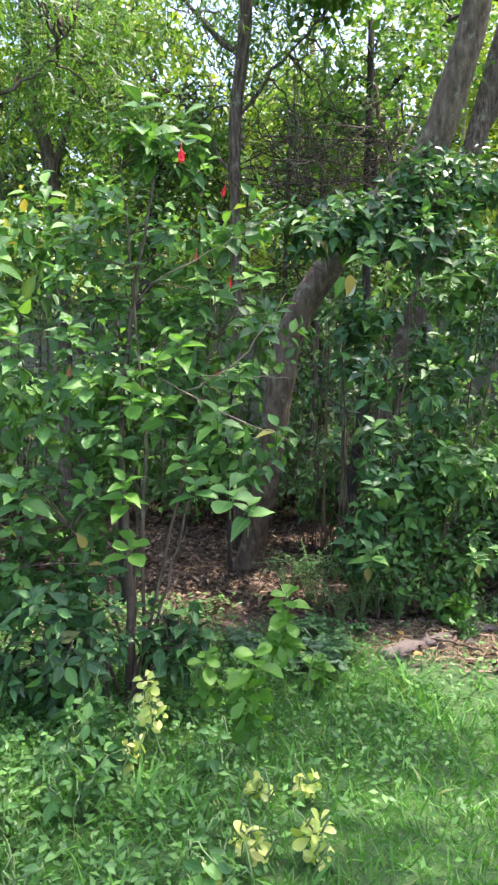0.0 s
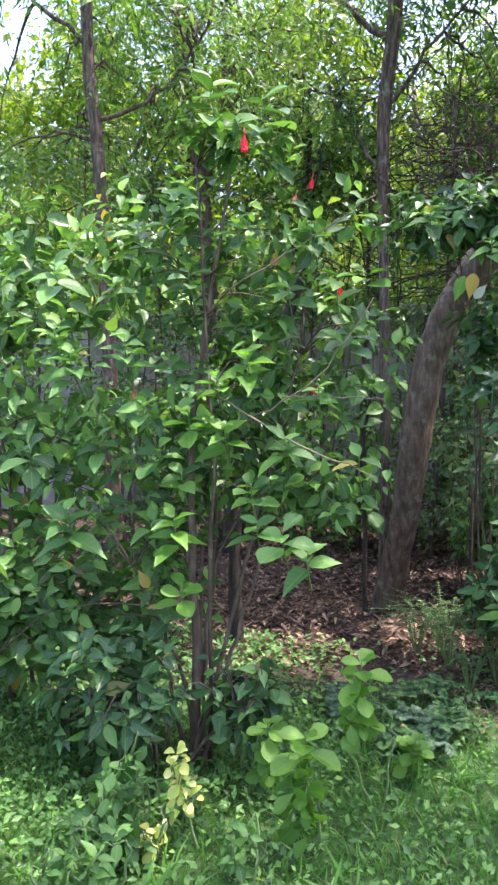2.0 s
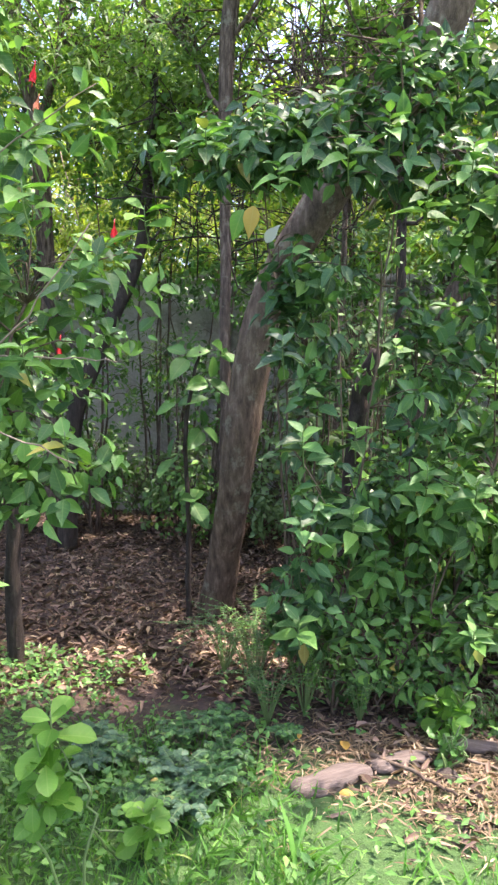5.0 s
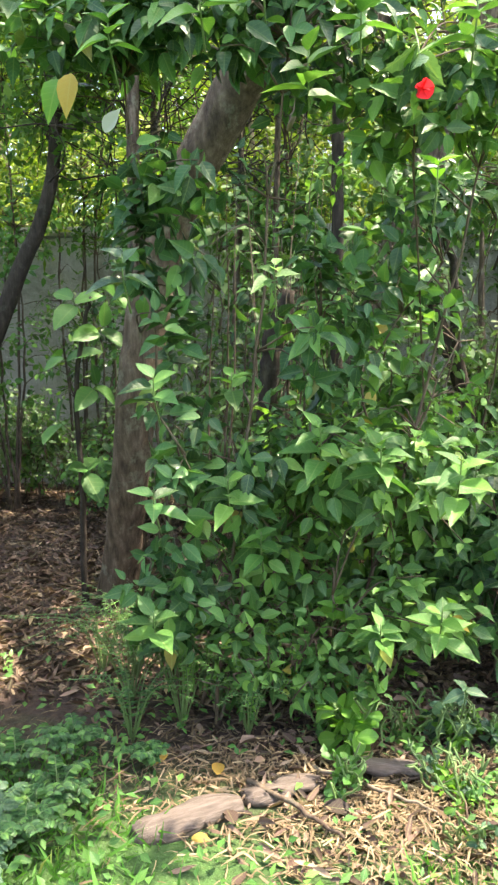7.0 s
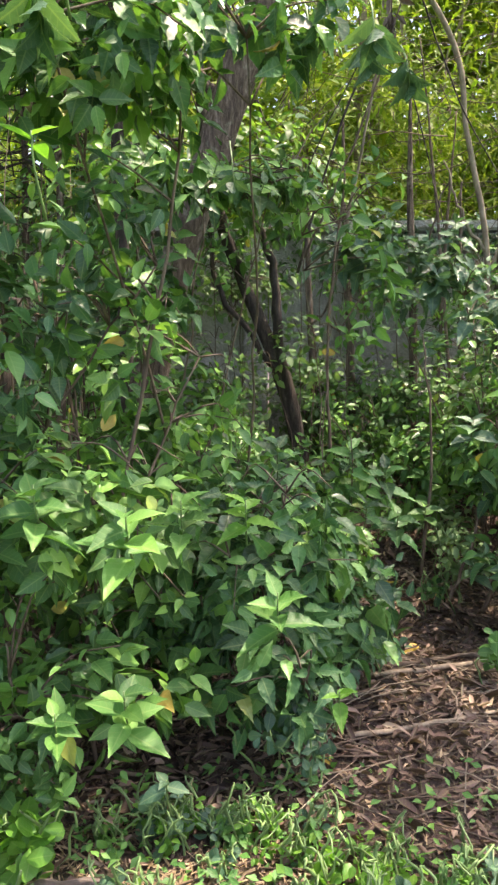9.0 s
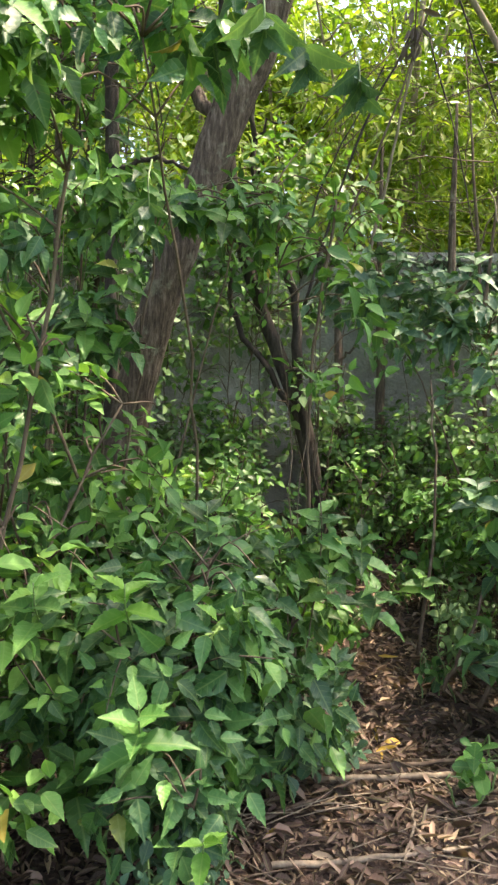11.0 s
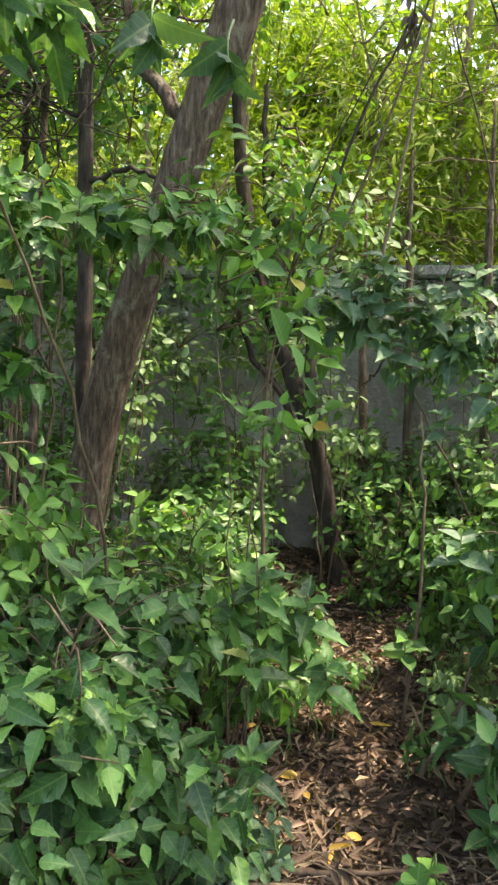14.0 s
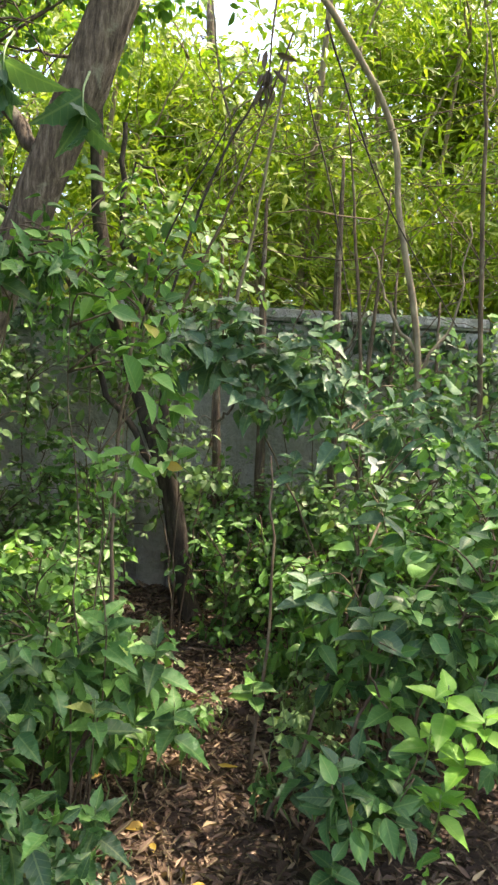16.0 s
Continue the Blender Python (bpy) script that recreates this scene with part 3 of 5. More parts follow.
def box_mesh(name, sx, sy, sz, bevel=0.01, cuts=0, rough=0.0):
    bm = bmesh.new()
    bmesh.ops.create_cube(bm, size=1.0)
    bmesh.ops.scale(bm, vec=(sx, sy, sz), verts=bm.verts)
    if cuts:
        bmesh.ops.subdivide_edges(bm, edges=bm.edges, cuts=cuts, use_grid_fill=True)
    bmesh.ops.bevel(bm, geom=[e for e in bm.edges if e.calc_face_angle(0) > 0.5], offset=bevel, segments=2, affect="EDGES")
    if rough:
        for v in bm.verts:
            v.co += Vector(noise.noise_vector(v.co * 6)) * rough
    me = bpy.data.meshes.new(name)
    bm.to_mesh(me)
    bm.free()
    return me


WALL_Y, WALL_TOP = 10.3, 2.62


def build_wall():
    """A long boundary wall of cast panels between posts, with a coping."""
    th = tagged(new("wall_north"), "grey stained concrete boundary wall behind the bushes", "wall", kind="structure")
    th.location = (0, WALL_Y, 0)
    pan = box_mesh("wall_panel", 2.36, 0.12, WALL_TOP - 0.1, 0.012)
    post = box_mesh("wall_post", 0.22, 0.2, WALL_TOP + 0.02, 0.015)
    cope = box_mesh("coping", 2.36, 0.2, 0.09, 0.02)
    for i in range(-8, 9):
        x = i * 2.6 + 0.9
        part("panel", pan, CONCRETE, th, "", pose(x, 0, 0.02 + WALL_TOP / 2 - 0.05))
        part("post", post, CONCRETE, th, "", pose(x + 1.3, -0.02, WALL_TOP / 2))
        part("coping", cope, CONCRETE, th, "", pose(x, 0, WALL_TOP - 0.02))


build_ground()
build_wall()

# ---- trees ----
def tree_set():
    tree("leaning_tree", "leaning tree with smooth brown bark above leaf litter", [(0.27, 6.85, -0.05), (0.36, 6.75, 0.4), (0.425, 6.65, 0.75), (0.476, 6.6, 1.14), (0.52, 6.6, 1.5), (0.6, 6.6, 1.9), (0.74, 6.58, 2.23), (1.0, 6.48, 2.62), (1.22, 6.28, 2.85), (1.5, 6.0, 3.15), (1.63, 5.92, 3.5), (1.75, 5.88, 3.95), (1.84, 5.9, 4.4), (2.3, 6.2, 5.8)],
         [0.125, 0.098, 0.1, 0.112, 0.112, 0.108, 0.112, 0.116, 0.112, 0.108, 0.105, 0.1, 0.095, 0.06], BARK_SMOOTH,
         # crown clumps near y 3-5 are unseen additions that shade lawn and mallow
         crown=[(2.4, 5.2, 6.1, 0.5, 0.35, 0.3, 110), (1.4, 8.4, 6.4, 1.4, 0.9, 0.7, 300), (0.9, 7.2, 5.2, 1.0, 0.7, 0.6, 260), (1.5, 4.9, 6.0, 0.8, 0.6, 0.4, 100), (2.1, 3.9, 6.0, 0.9, 0.7, 0.3, 150), (1.2, 3.2, 6.0, 0.8, 0.6, 0.3, 170), (2.7, 4.5, 6.1, 0.7, 0.55, 0.3, 220), (2.6, 3.3, 6.1, 0.8, 0.6, 0.3, 120)],
         # the first two limbs are added to carry those shading clumps
         limbs=[(0.9, [(1.7, 5.2, 5.3), (1.5, 4.8, 5.9), (2.0, 3.9, 6.1), (2.6, 3.5, 6.1)], 0.04), (0.95, [(2.2, 5.2, 5.6), (2.9, 4.4, 6.0)], 0.035), (0.93, [(1.7, 6.3, 5.0), (1.0, 7.1, 5.4)], 0.05), (0.97, [(2.2, 7.6, 6.0), (1.6, 8.4, 6.4)], 0.05)], mat=CANOPY, shape="oval", size=0.11, per=6)
    tree("ridged_tree", "leaning tree with ridged grey-brown bark", [(1.5, 7.8, 0.1), (1.54, 7.8, 0.8), (1.62, 7.8, 1.35), (1.73, 7.8, 1.8), (1.89, 7.8, 2.3), (2.12, 7.8, 2.95), (2.3, 7.8, 3.45), (2.6, 7.9, 4.6), (3.0, 8.0, 6.0)],
         [0.14, 0.12, 0.105, 0.1, 0.1, 0.105, 0.11, 0.1, 0.07], BARK,
         # all but the last clump are added out of view to shade path and bushes
         crown=[(4.35, 7.25, 6.0, 0.8, 0.5, 0.4, 320), (3.95, 8.2, 6.1, 0.7, 0.6, 0.35, 220), (3.35, 7.4, 6.0, 0.45, 0.4, 0.3, 170), (4.0, 6.65, 6.0, 0.35, 0.22, 0.25, 80), (5.8, 7.7, 6.2, 0.9, 0.7, 0.4, 130), (5.05, 6.55, 6.0, 0.6, 0.55, 0.35, 240), (6.0, 9.0, 6.4, 0.9, 0.6, 0.4, 110), (1.6, 8.2, 4.3, 0.9, 0.6, 0.5, 110)],
         # limbs after the first are added to reach those shading clumps
         limbs=[(0.62, [(1.75, 7.9, 3.3), (1.55, 8.0, 4.0), (1.5, 8.2, 4.6)], 0.04), (0.85, [(3.8, 8.6, 5.4), (5.4, 8.9, 6.4)], 0.06), (0.8, [(3.3, 7.6, 5.3), (4.2, 6.9, 5.9)], 0.05), (0.9, [(4.4, 7.8, 5.9), (5.6, 7.7, 6.2)], 0.05)], mat=CANOPY, shape="oval", size=0.11, per=6)
    tree("slender_tree", "slender upright dark-barked tree beside the ridged tree", [(1.46, 8.0, 0.1), (1.45, 8.0, 1.4), (1.44, 8.0, 2.4), (1.42, 8.0, 3.4), (1.45, 8.1, 5.0)], [0.05, 0.043, 0.04, 0.038, 0.03], BARK_DARK,
         crown=[(1.3, 8.3, 4.2, 0.9, 0.7, 0.7, 160)], limbs=[(0.62, [(1.75, 7.95, 2.75), (1.95, 7.85, 2.62)], 0.018), (0.7, [(0.9, 7.9, 3.2), (0.5, 7.9, 3.3)], 0.015)], mat=CANOPY, size=0.09)
    tree("twin_stemmed_tree", "dark twin-stemmed small tree wrapped in vines", [(2.66, 9.5, 0.35), (2.62, 9.5, 0.5), (2.44, 9.5, 1.25), (2.16, 9.5, 1.95), (1.9, 9.5, 2.72), (1.77, 9.5, 3.75), (1.7, 9.6, 5.2)], [0.085, 0.07, 0.062, 0.052, 0.05, 0.045, 0.03], BARK_DARK,
         # clumps above z 6 and their long limb are unseen additions, shading the undergrowth
         crown=[(1.8, 9.6, 5.2, 1.0, 0.9, 0.9, 220), (2.9, 9.9, 6.2, 1.2, 0.6, 0.4, 130), (4.4, 10.0, 6.3, 1.2, 0.6, 0.4, 70), (5.8, 9.9, 6.3, 0.9, 0.6, 0.4, 60), (2.1, 9.3, 2.9, 0.5, 0.3, 0.5, 50)], limbs=[(0.15, [(2.4, 9.45, 1.6), (2.35, 9.42, 2.2), (2.05, 9.4, 2.9), (2.0, 9.4, 3.7)], 0.05), (0.35, [(1.95, 9.4, 2.0), (1.85, 9.4, 2.6)], 0.03), (0.95, [(2.9, 9.9, 6.0), (4.4, 10.0, 6.2), (5.8, 9.9, 6.3)], 0.03)], mat=CANOPY, shape="oval", size=0.1, knobs=0.12)
    tree("upright_tree", "slim upright tree with reddish-brown bark", [(0.2, 7.55, 0.1), (0.2, 7.5, 1.6), (0.17, 7.55, 2.8), (0.16, 7.6, 3.9), (0.26, 7.6, 5.0), (0.3, 7.7, 6.6)], [0.045, 0.04, 0.04, 0.055, 0.06, 0.045], BARK,
         crown=[(0.3, 8.1, 5.4, 1.4, 0.8, 1.0, 700), (-0.3, 8.2, 4.2, 0.9, 0.5, 0.7, 330), (0.9, 8.4, 4.2, 0.7, 0.5, 0.4, 90)], limbs=[(0.72, [(-0.3, 7.8, 5.0), (-0.6, 7.9, 5.4)], 0.03), (0.6, [(0.5, 7.5, 4.3), (0.9, 7.4, 4.7)], 0.02), (0.5, [(-0.2, 7.9, 4.0), (-0.6, 8.0, 4.4)], 0.02)], mat=CANOPY, shape="slim", size=0.13)
    tree("thin_tree", "thin upright tree with dark bark among bushes", [(-1.85, 6.7, 0.1), (-1.88, 6.7, 2.0), (-1.95, 6.7, 3.4), (-2.03, 6.7, 4.3), (-2.1, 6.8, 6.0)], [0.07, 0.055, 0.05, 0.048, 0.03], BARK,
         crown=[(-2.1, 7.1, 5.0, 1.5, 0.9, 0.9, 560), (-1.3, 7.2, 4.0, 0.8, 0.5, 0.6, 240), (-2.6, 7.0, 3.6, 0.8, 0.5, 0.7, 220)], limbs=[(0.62, [(-1.5, 6.8, 3.9), (-1.2, 6.9, 4.3)], 0.02), (0.75, [(-2.5, 6.6, 4.7), (-2.9, 6.6, 5.2)], 0.02)], mat=CANOPY, shape="slim", size=0.13)
    tree("forked_tree", "forked tree with two dark stems", [(-1.55, 8.5, 0.3), (-1.6, 8.5, 2.0), (-1.7, 8.5, 3.6), (-1.9, 8.5, 4.6), (-2.0, 8.5, 6.5)], [0.09, 0.08, 0.07, 0.065, 0.04], BARK,
         crown=[(-1.9, 8.9, 5.4, 1.6, 0.9, 1.0, 800), (-1.0, 8.9, 4.4, 1.0, 0.6, 0.8, 380), (-2.6, 8.9, 4.0, 0.9, 0.6, 0.8, 300)], limbs=[(0.5, [(-1.5, 8.5, 4.4), (-1.45, 8.5, 5.4)], 0.045), (0.6, [(-2.4, 8.4, 4.7), (-2.9, 8.4, 5.0)], 0.025)], mat=CANOPY, shape="slim", size=0.14)
    tree("crooked_tree", "crooked dark tree at the edge of the leaf litter", [(-1.36, 8.3, 0.2), (-1.3, 8.3, 1.1), (-0.98, 8.3, 1.93), (-0.7, 8.35, 2.7), (-0.6, 8.4, 4.2)], [0.09, 0.075, 0.065, 0.05, 0.03], BARK_DARK,
         crown=[(-0.6, 8.5, 3.6, 1.0, 0.6, 0.8, 420)], limbs=[(0.4, [(-1.6, 8.4, 2.2), (-1.9, 8.4, 3.0)], 0.03)], mat=CANOPY, size=0.1)
    tree("pale_thin_tree", "thin pale bent tree in front of the wall", [(4.2, 9.7, 0.4), (4.1, 9.65, 1.6), (4.05, 9.6, 2.4), (3.88, 9.6, 3.2), (3.76, 9.6, 3.87), (3.33, 9.6, 4.57), (3.0, 9.6, 4.9)], [0.028, 0.026, 0.024, 0.022, 0.022, 0.024, 0.018], PALE_STEM,
         limbs=[(0.33, [(3.85, 9.6, 2.6), (3.7, 9.6, 3.0)], 0.016), (0.3, [(4.3, 9.6, 2.6), (4.35, 9.6, 3.2)], 0.012)], sides=9)


tree_set()

# thin bare saplings before the wall
SAPLINGS = "thin stems before the wall"
for x0, y0, x1, z1, r in ((3.54, 9.9, 3.5, 2.7, 0.042), (3.03, 9.95, 2.97, 2.4, 0.042), (2.71, 9.95, 2.66, 2.1, 0.04), (3.95, 9.9, 3.93, 1.9, 0.03), (4.25, 9.9, 4.24, 1.7, 0.03), (3.62, 9.7, 3.75, 2.4, 0.02), (3.85, 9.5, 3.6, 2.9, 0.016),
                          (4.5, 9.5, 4.4, 3.4, 0.022), (0.9, 8.3, 1.0, 3.2, 0.03), (1.15, 8.8, 1.0, 3.0, 0.02), (0.55, 8.6, 0.7, 3.6, 0.03), (-0.2, 9.0, -0.1, 3.4, 0.03)):
    tree("sapling", "thin upright sapling stem in front of the wall", [(x0, y0, 0.2), ((x0 + x1) / 2 + 0.03, y0, z1 * 0.5), (x1, y0, z1), (x1 + (x1 - x0) * 0.5, y0, z1 + 1.0)], [r, r * 0.9, r * 0.7, r * 0.25], BARK if r > 0.028 else STEM, limbs=[(0.6, [(x1 + 0.15, y0 - 0.1, z1 * 0.9), (x1 + 0.3, y0 - 0.1, z1 * 1.1)], r * 0.3)], sides=7, category="sapling", group=SAPLINGS)
stick_plant = tree("black_sapling", "thin black sapling rising from the leaf litter", [(0.14, 6.72, 0.05), (0.13, 6.72, 0.6), (0.11, 6.7, 1.2), (0.16, 6.7, 1.55), (0.2, 6.7, 1.7)], [0.022, 0.016, 0.014, 0.012, 0.008], BARK_DARK, sides=7, category="sapling")
for dx, z in ((-0.12, 1.05), (0.12, 1.25), (-0.1, 1.4), (0.05, 0.8), (0.16, 1.55), (0.25, 1.7), (-0.02, 1.7)):
    shoot(stick_plant, 0.13 + dx, 6.66, z, WEED, "oval", 0.15, 3, (dx * 4, -0.3, 0.5), 0.16)
tree("dark_stem", "short dark upright stem in the leaf litter", [(-0.58, 5.78, 0.0), (-0.585, 5.78, 0.35), (-0.59, 5.8, 0.8), (-0.62, 5.85, 1.6)], [0.05, 0.042, 0.038, 0.02], BARK_DARK, crown=[(-0.6, 5.8, 1.5, 0.6, 0.35, 0.5, 90)], mat=DARK, shape="oval", size=0.1, sides=9, category="sapling")

# growth beyond the wall: bright narrow-leaved canes
for i in range(24):
    x = -9.5 + i * 0.82 + rng.uniform(-0.3, 0.3)
    y = 11.4 + (i % 3) * 1.2 + rng.uniform(-0.3, 0.3)
    top = rng.uniform(6.4, 7.2) if x > 2.6 else rng.uniform(6.0, 6.8) if x > 0.6 else rng.uniform(4.4, 5.6)
    n = 450 if 0.5 < x < 7.5 else 230
    tree("cane_thicket", "tall thicket of thin canes with bright narrow leaves behind the wall", [(x, y, 0.5), (x + rng.uniform(-0.2, 0.2), y, 2.5), (x + rng.uniform(-0.5, 0.5), y, top)], [0.045, 0.04, 0.02], PALE_STEM,
         crown=[(x, y, 2.7, 1.0, 0.8, 0.9, n), (x, y, top * 0.58, 1.1, 0.9, 1.1, n), (x, y, top - 0.6, 1.0, 0.9, 1.1, int(n * 0.75))],
         limbs=[(0.5, [(x + 0.5, y, top * 0.7), (x + 0.9, y, top * 0.85)], 0.02), (0.4, [(x - 0.5, y, top * 0.6), (x - 0.8, y, top * 0.8)], 0.02)],
         mat=BAMBOO, shape="slim", size=0.2, per=6, sides=7, crown_share=0.05, group="thicket behind the wall")
# broad sunlit trees behind the canes
for i in range(13):
    x, y = -10.5 + i * 2.0 + rng.uniform(-0.4, 0.4), 15.2 + (i % 2) * 1.6 + rng.uniform(-0.3, 0.3)
    top = (7.5 if -0.8 < x < 4.4 else 9.4) + rng.uniform(-0.5, 0.6)
    tree("sunlit_tree", "broad sunlit yellow-green tree behind the wall", [(x, y, 0.5), (x + 0.2, y, 3.0), (x - 0.2, y, top)], [0.14, 0.12, 0.05], BARK,
         crown=[(x, y, 2.9, 1.9, 1.2, 1.9, 440), (x, y, top * 0.55, 1.9, 1.3, 1.9, 640), (x, y, top * 0.8, 1.8, 1.3, 1.9, 620)], limbs=[(0.5, [(x + 0.9, y, top * 0.6), (x + 1.4, y, top * 0.8)], 0.05), (0.4, [(x - 0.9, y + 0.3, top * 0.5), (x - 1.4, y, top * 0.7)], 0.05)],
         mat=BAMBOO, shape="tiny", size=0.26, per=5, sides=8, crown_share=0.05, group="sunlit trees behind the wall")
# woods further off, behind the wall and to both sides
for i in range(20):
    ang = radians(-135 + i * 270 / 19) + rng.uniform(-0.06, 0.06)
    d = rng.uniform(16, 23)
    x, y = 1.5 + d * math.sin(ang), 5 + d * math.cos(ang)
    top = rng.uniform(8, 11) if y < 15 else rng.uniform(6.4, 7.4)
    tree("woodland_tree", "broad-crowned green tree in the distance", [(x, y, 0.5), (x + 0.2, y, 2.5), (x - 0.2, y, top)], [0.2, 0.16, 0.06], BARK,
         crown=[(x, y, top * 0.5, 3.2, 2.6, top * 0.45, 520)], limbs=[(0.5, [(x + 1.2, y, top * 0.7), (x + 1.8, y, top * 0.8)], 0.07), (0.4, [(x - 1.2, y + 0.3, top * 0.6), (x - 1.9, y, top * 0.75)], 0.07)],
         mat=CANOPY, shape="tiny", size=0.42, per=5, sides=8, group="distant woods")

# ---- bushes ----
MALLOWS = "flowering mallow bushes"
m1 = shrub("mallow_shrub", "tall green mallow shrub with red flowers at the lawn's edge", (-0.33, 4.25),
           [(-0.5, 4.6, 1.5, 0.75, 0.35, 0.65, 125), (0.0, 4.65, 1.75, 0.5, 0.3, 0.55, 70), (-0.85, 4.45, 0.75, 0.55, 0.35, 0.5, 70), (-0.35, 4.6, 2.35, 0.75, 0.3, 0.35, 64), (0.15, 4.45, 1.25, 0.35, 0.25, 0.25, 26), (-0.25, 4.5, 2.75, 0.4, 0.25, 0.2, 18), (-0.6, 4.35, 0.75, 0.25, 0.2, 0.4, 20)],
           MALLOW, "ovate", 0.105, 8, 8, 0.011, singles=200, group=MALLOWS)
Tubes().add(curve([(0, 0, -0.02), (0.0, 0.02, 0.3), (-0.02, 0.06, 0.8), (-0.06, 0.15, 1.4), (0.0, 0.2, 2.0), (0.1, 0.22, 2.6)], 6, 0.004), (0.026, 0.006), 8, 0.05).build("main_stem", STEM, m1)
for x, y, z, s, n, m in ((-0.3, 4.4, 2.98, 0.16, 9, MALLOW), (-0.08, 4.45, 2.9, 0.15, 8, MALLOW), (-0.31, 3.95, 1.15, 0.13, 8, FRESH), (-0.29, 3.98, 0.86, 0.11, 6, FRESH), (-0.8, 4.05, 1.8, 0.13, 8, WEED), (-0.58, 4.1, 1.86, 0.13, 8, WEED), (0.28, 5.28, 2.27, 0.13, 6, FRESH), (0.06, 5.25, 2.13, 0.11, 5, FRESH), (0.3, 4.1, 2.08, 0.09, 4, FRESH),
                         (-0.8, 4.0, 1.15, 0.15, 8, WEED), (-0.08, 4.2, 1.8, 0.13, 7, FRESH), (0.16, 3.8, 1.14, 0.12, 6, WEED), (0.24, 3.85, 1.05, 0.11, 5, WEED), (0.38, 4.2, 1.38, 0.12, 4, MALLOW), (-0.15, 4.1, 1.5, 0.12, 7, FRESH), (-0.3, 4.1, 1.55, 0.11, 6, FRESH), (0.1, 4.1, 1.45, 0.11, 6, MALLOW), (-0.45, 4.15, 1.4, 0.11, 6, WEED),
                         (-0.6, 4.3, 2.35, 0.13, 7, MALLOW), (-0.95, 4.2, 2.2, 0.13, 7, MALLOW), (0.3, 4.5, 1.9, 0.13, 6, BLUISH), (0.05, 4.4, 2.1, 0.13, 6, MALLOW),
                         (-0.26, 4.2, 1.5, 0.1, 7, WEED), (-0.05, 4.15, 1.25, 0.1, 7, WEED), (-0.18, 4.1, 1.7, 0.09, 7, FRESH), (0.0, 4.05, 1.12, 0.1, 6, WEED), (-0.35, 4.15, 1.3, 0.1, 7, MALLOW), (-0.5, 4.1, 1.6, 0.1, 7, WEED), (-0.7, 4.1, 1.45, 0.1, 7, MALLOW), (-0.65, 4.15, 2.1, 0.1, 7, WEED),
                         (-0.35, 4.25, 2.15, 0.1, 7, MALLOW), (-0.15, 4.3, 2.35, 0.1, 7, MALLOW), (0.15, 4.45, 2.35, 0.1, 6, MALLOW), (0.3, 4.6, 2.45, 0.1, 6, MALLOW), (-0.9, 4.1, 1.9, 0.1, 7, MALLOW), (-1.0, 4.05, 1.4, 0.11, 7, MALLOW), (0.2, 4.3, 1.65, 0.1, 6, WEED), (-0.45, 4.2, 0.7, 0.1, 6, DARK), (-0.75, 4.0, 0.6, 0.11, 7, DARK)):
    shoot(m1, x, y, z, m, ("ovate", "oval", "obovate")[int(z * 100) % 3], s, n)
for x, y, z, t, k in ((-0.07, 4.12, 2.6, 20, 0), (0.12, 4.57, 2.55, 60, 1), (-0.02, 4.9, 2.57, 110, 2), (0.07, 4.89, 1.65, 200, 0), (0.14, 5.3, 2.17, 0, 0), (-0.02, 4.45, 2.2, 30, 2), (-0.62, 4.3, 1.62, 70, 2)):
    flower(m1, x, y, z, 0.06 if k == 0 else 0.045, DRIED if k == 2 else PETAL, t, 15 if k else 0)
for pts in ([(-0.25, 4.4, 2.05), (0.05, 4.35, 2.2), (0.42, 4.35, 2.42)], [(-0.1, 4.3, 1.5), (0.2, 4.25, 1.68), (0.42, 4.3, 2.0)], [(-0.2, 4.2, 1.6), (0.15, 4.1, 1.42), (0.45, 4.1, 1.3)], [(0.0, 4.4, 1.6), (0.25, 4.4, 1.6), (0.46, 4.43, 1.59)]):
    Tubes().add(curve(pts, 6, 0.004) - np.array(m1.location), (0.0045, 0.002), 5).build("bare_twig", PALE_STEM, m1)
m2 = shrub("mallow_shrub", "dark green mallow shrub beside the lawn", (-1.45, 4.6),
           [(-1.5, 4.8, 1.5, 0.7, 0.4, 0.7, 105), (-1.3, 4.4, 0.55, 0.55, 0.35, 0.45, 75), (-1.5, 5.0, 2.3, 0.8, 0.45, 0.5, 75)],
           MALLOW, "ovate", 0.14, 7, 6, 0.011, singles=60, group=MALLOWS)
shrub("low_bush", "low dark bush with drooping leaves under the mallow", (-0.4, 4.15),
      [(-0.65, 4.05, 0.35, 0.4, 0.25, 0.3, 85), (-0.12, 4.22, 0.3, 0.2, 0.18, 0.22, 36)], DARK, "ovate", 0.11, 5, 5, 0.008, singles=90, droop=0.35)
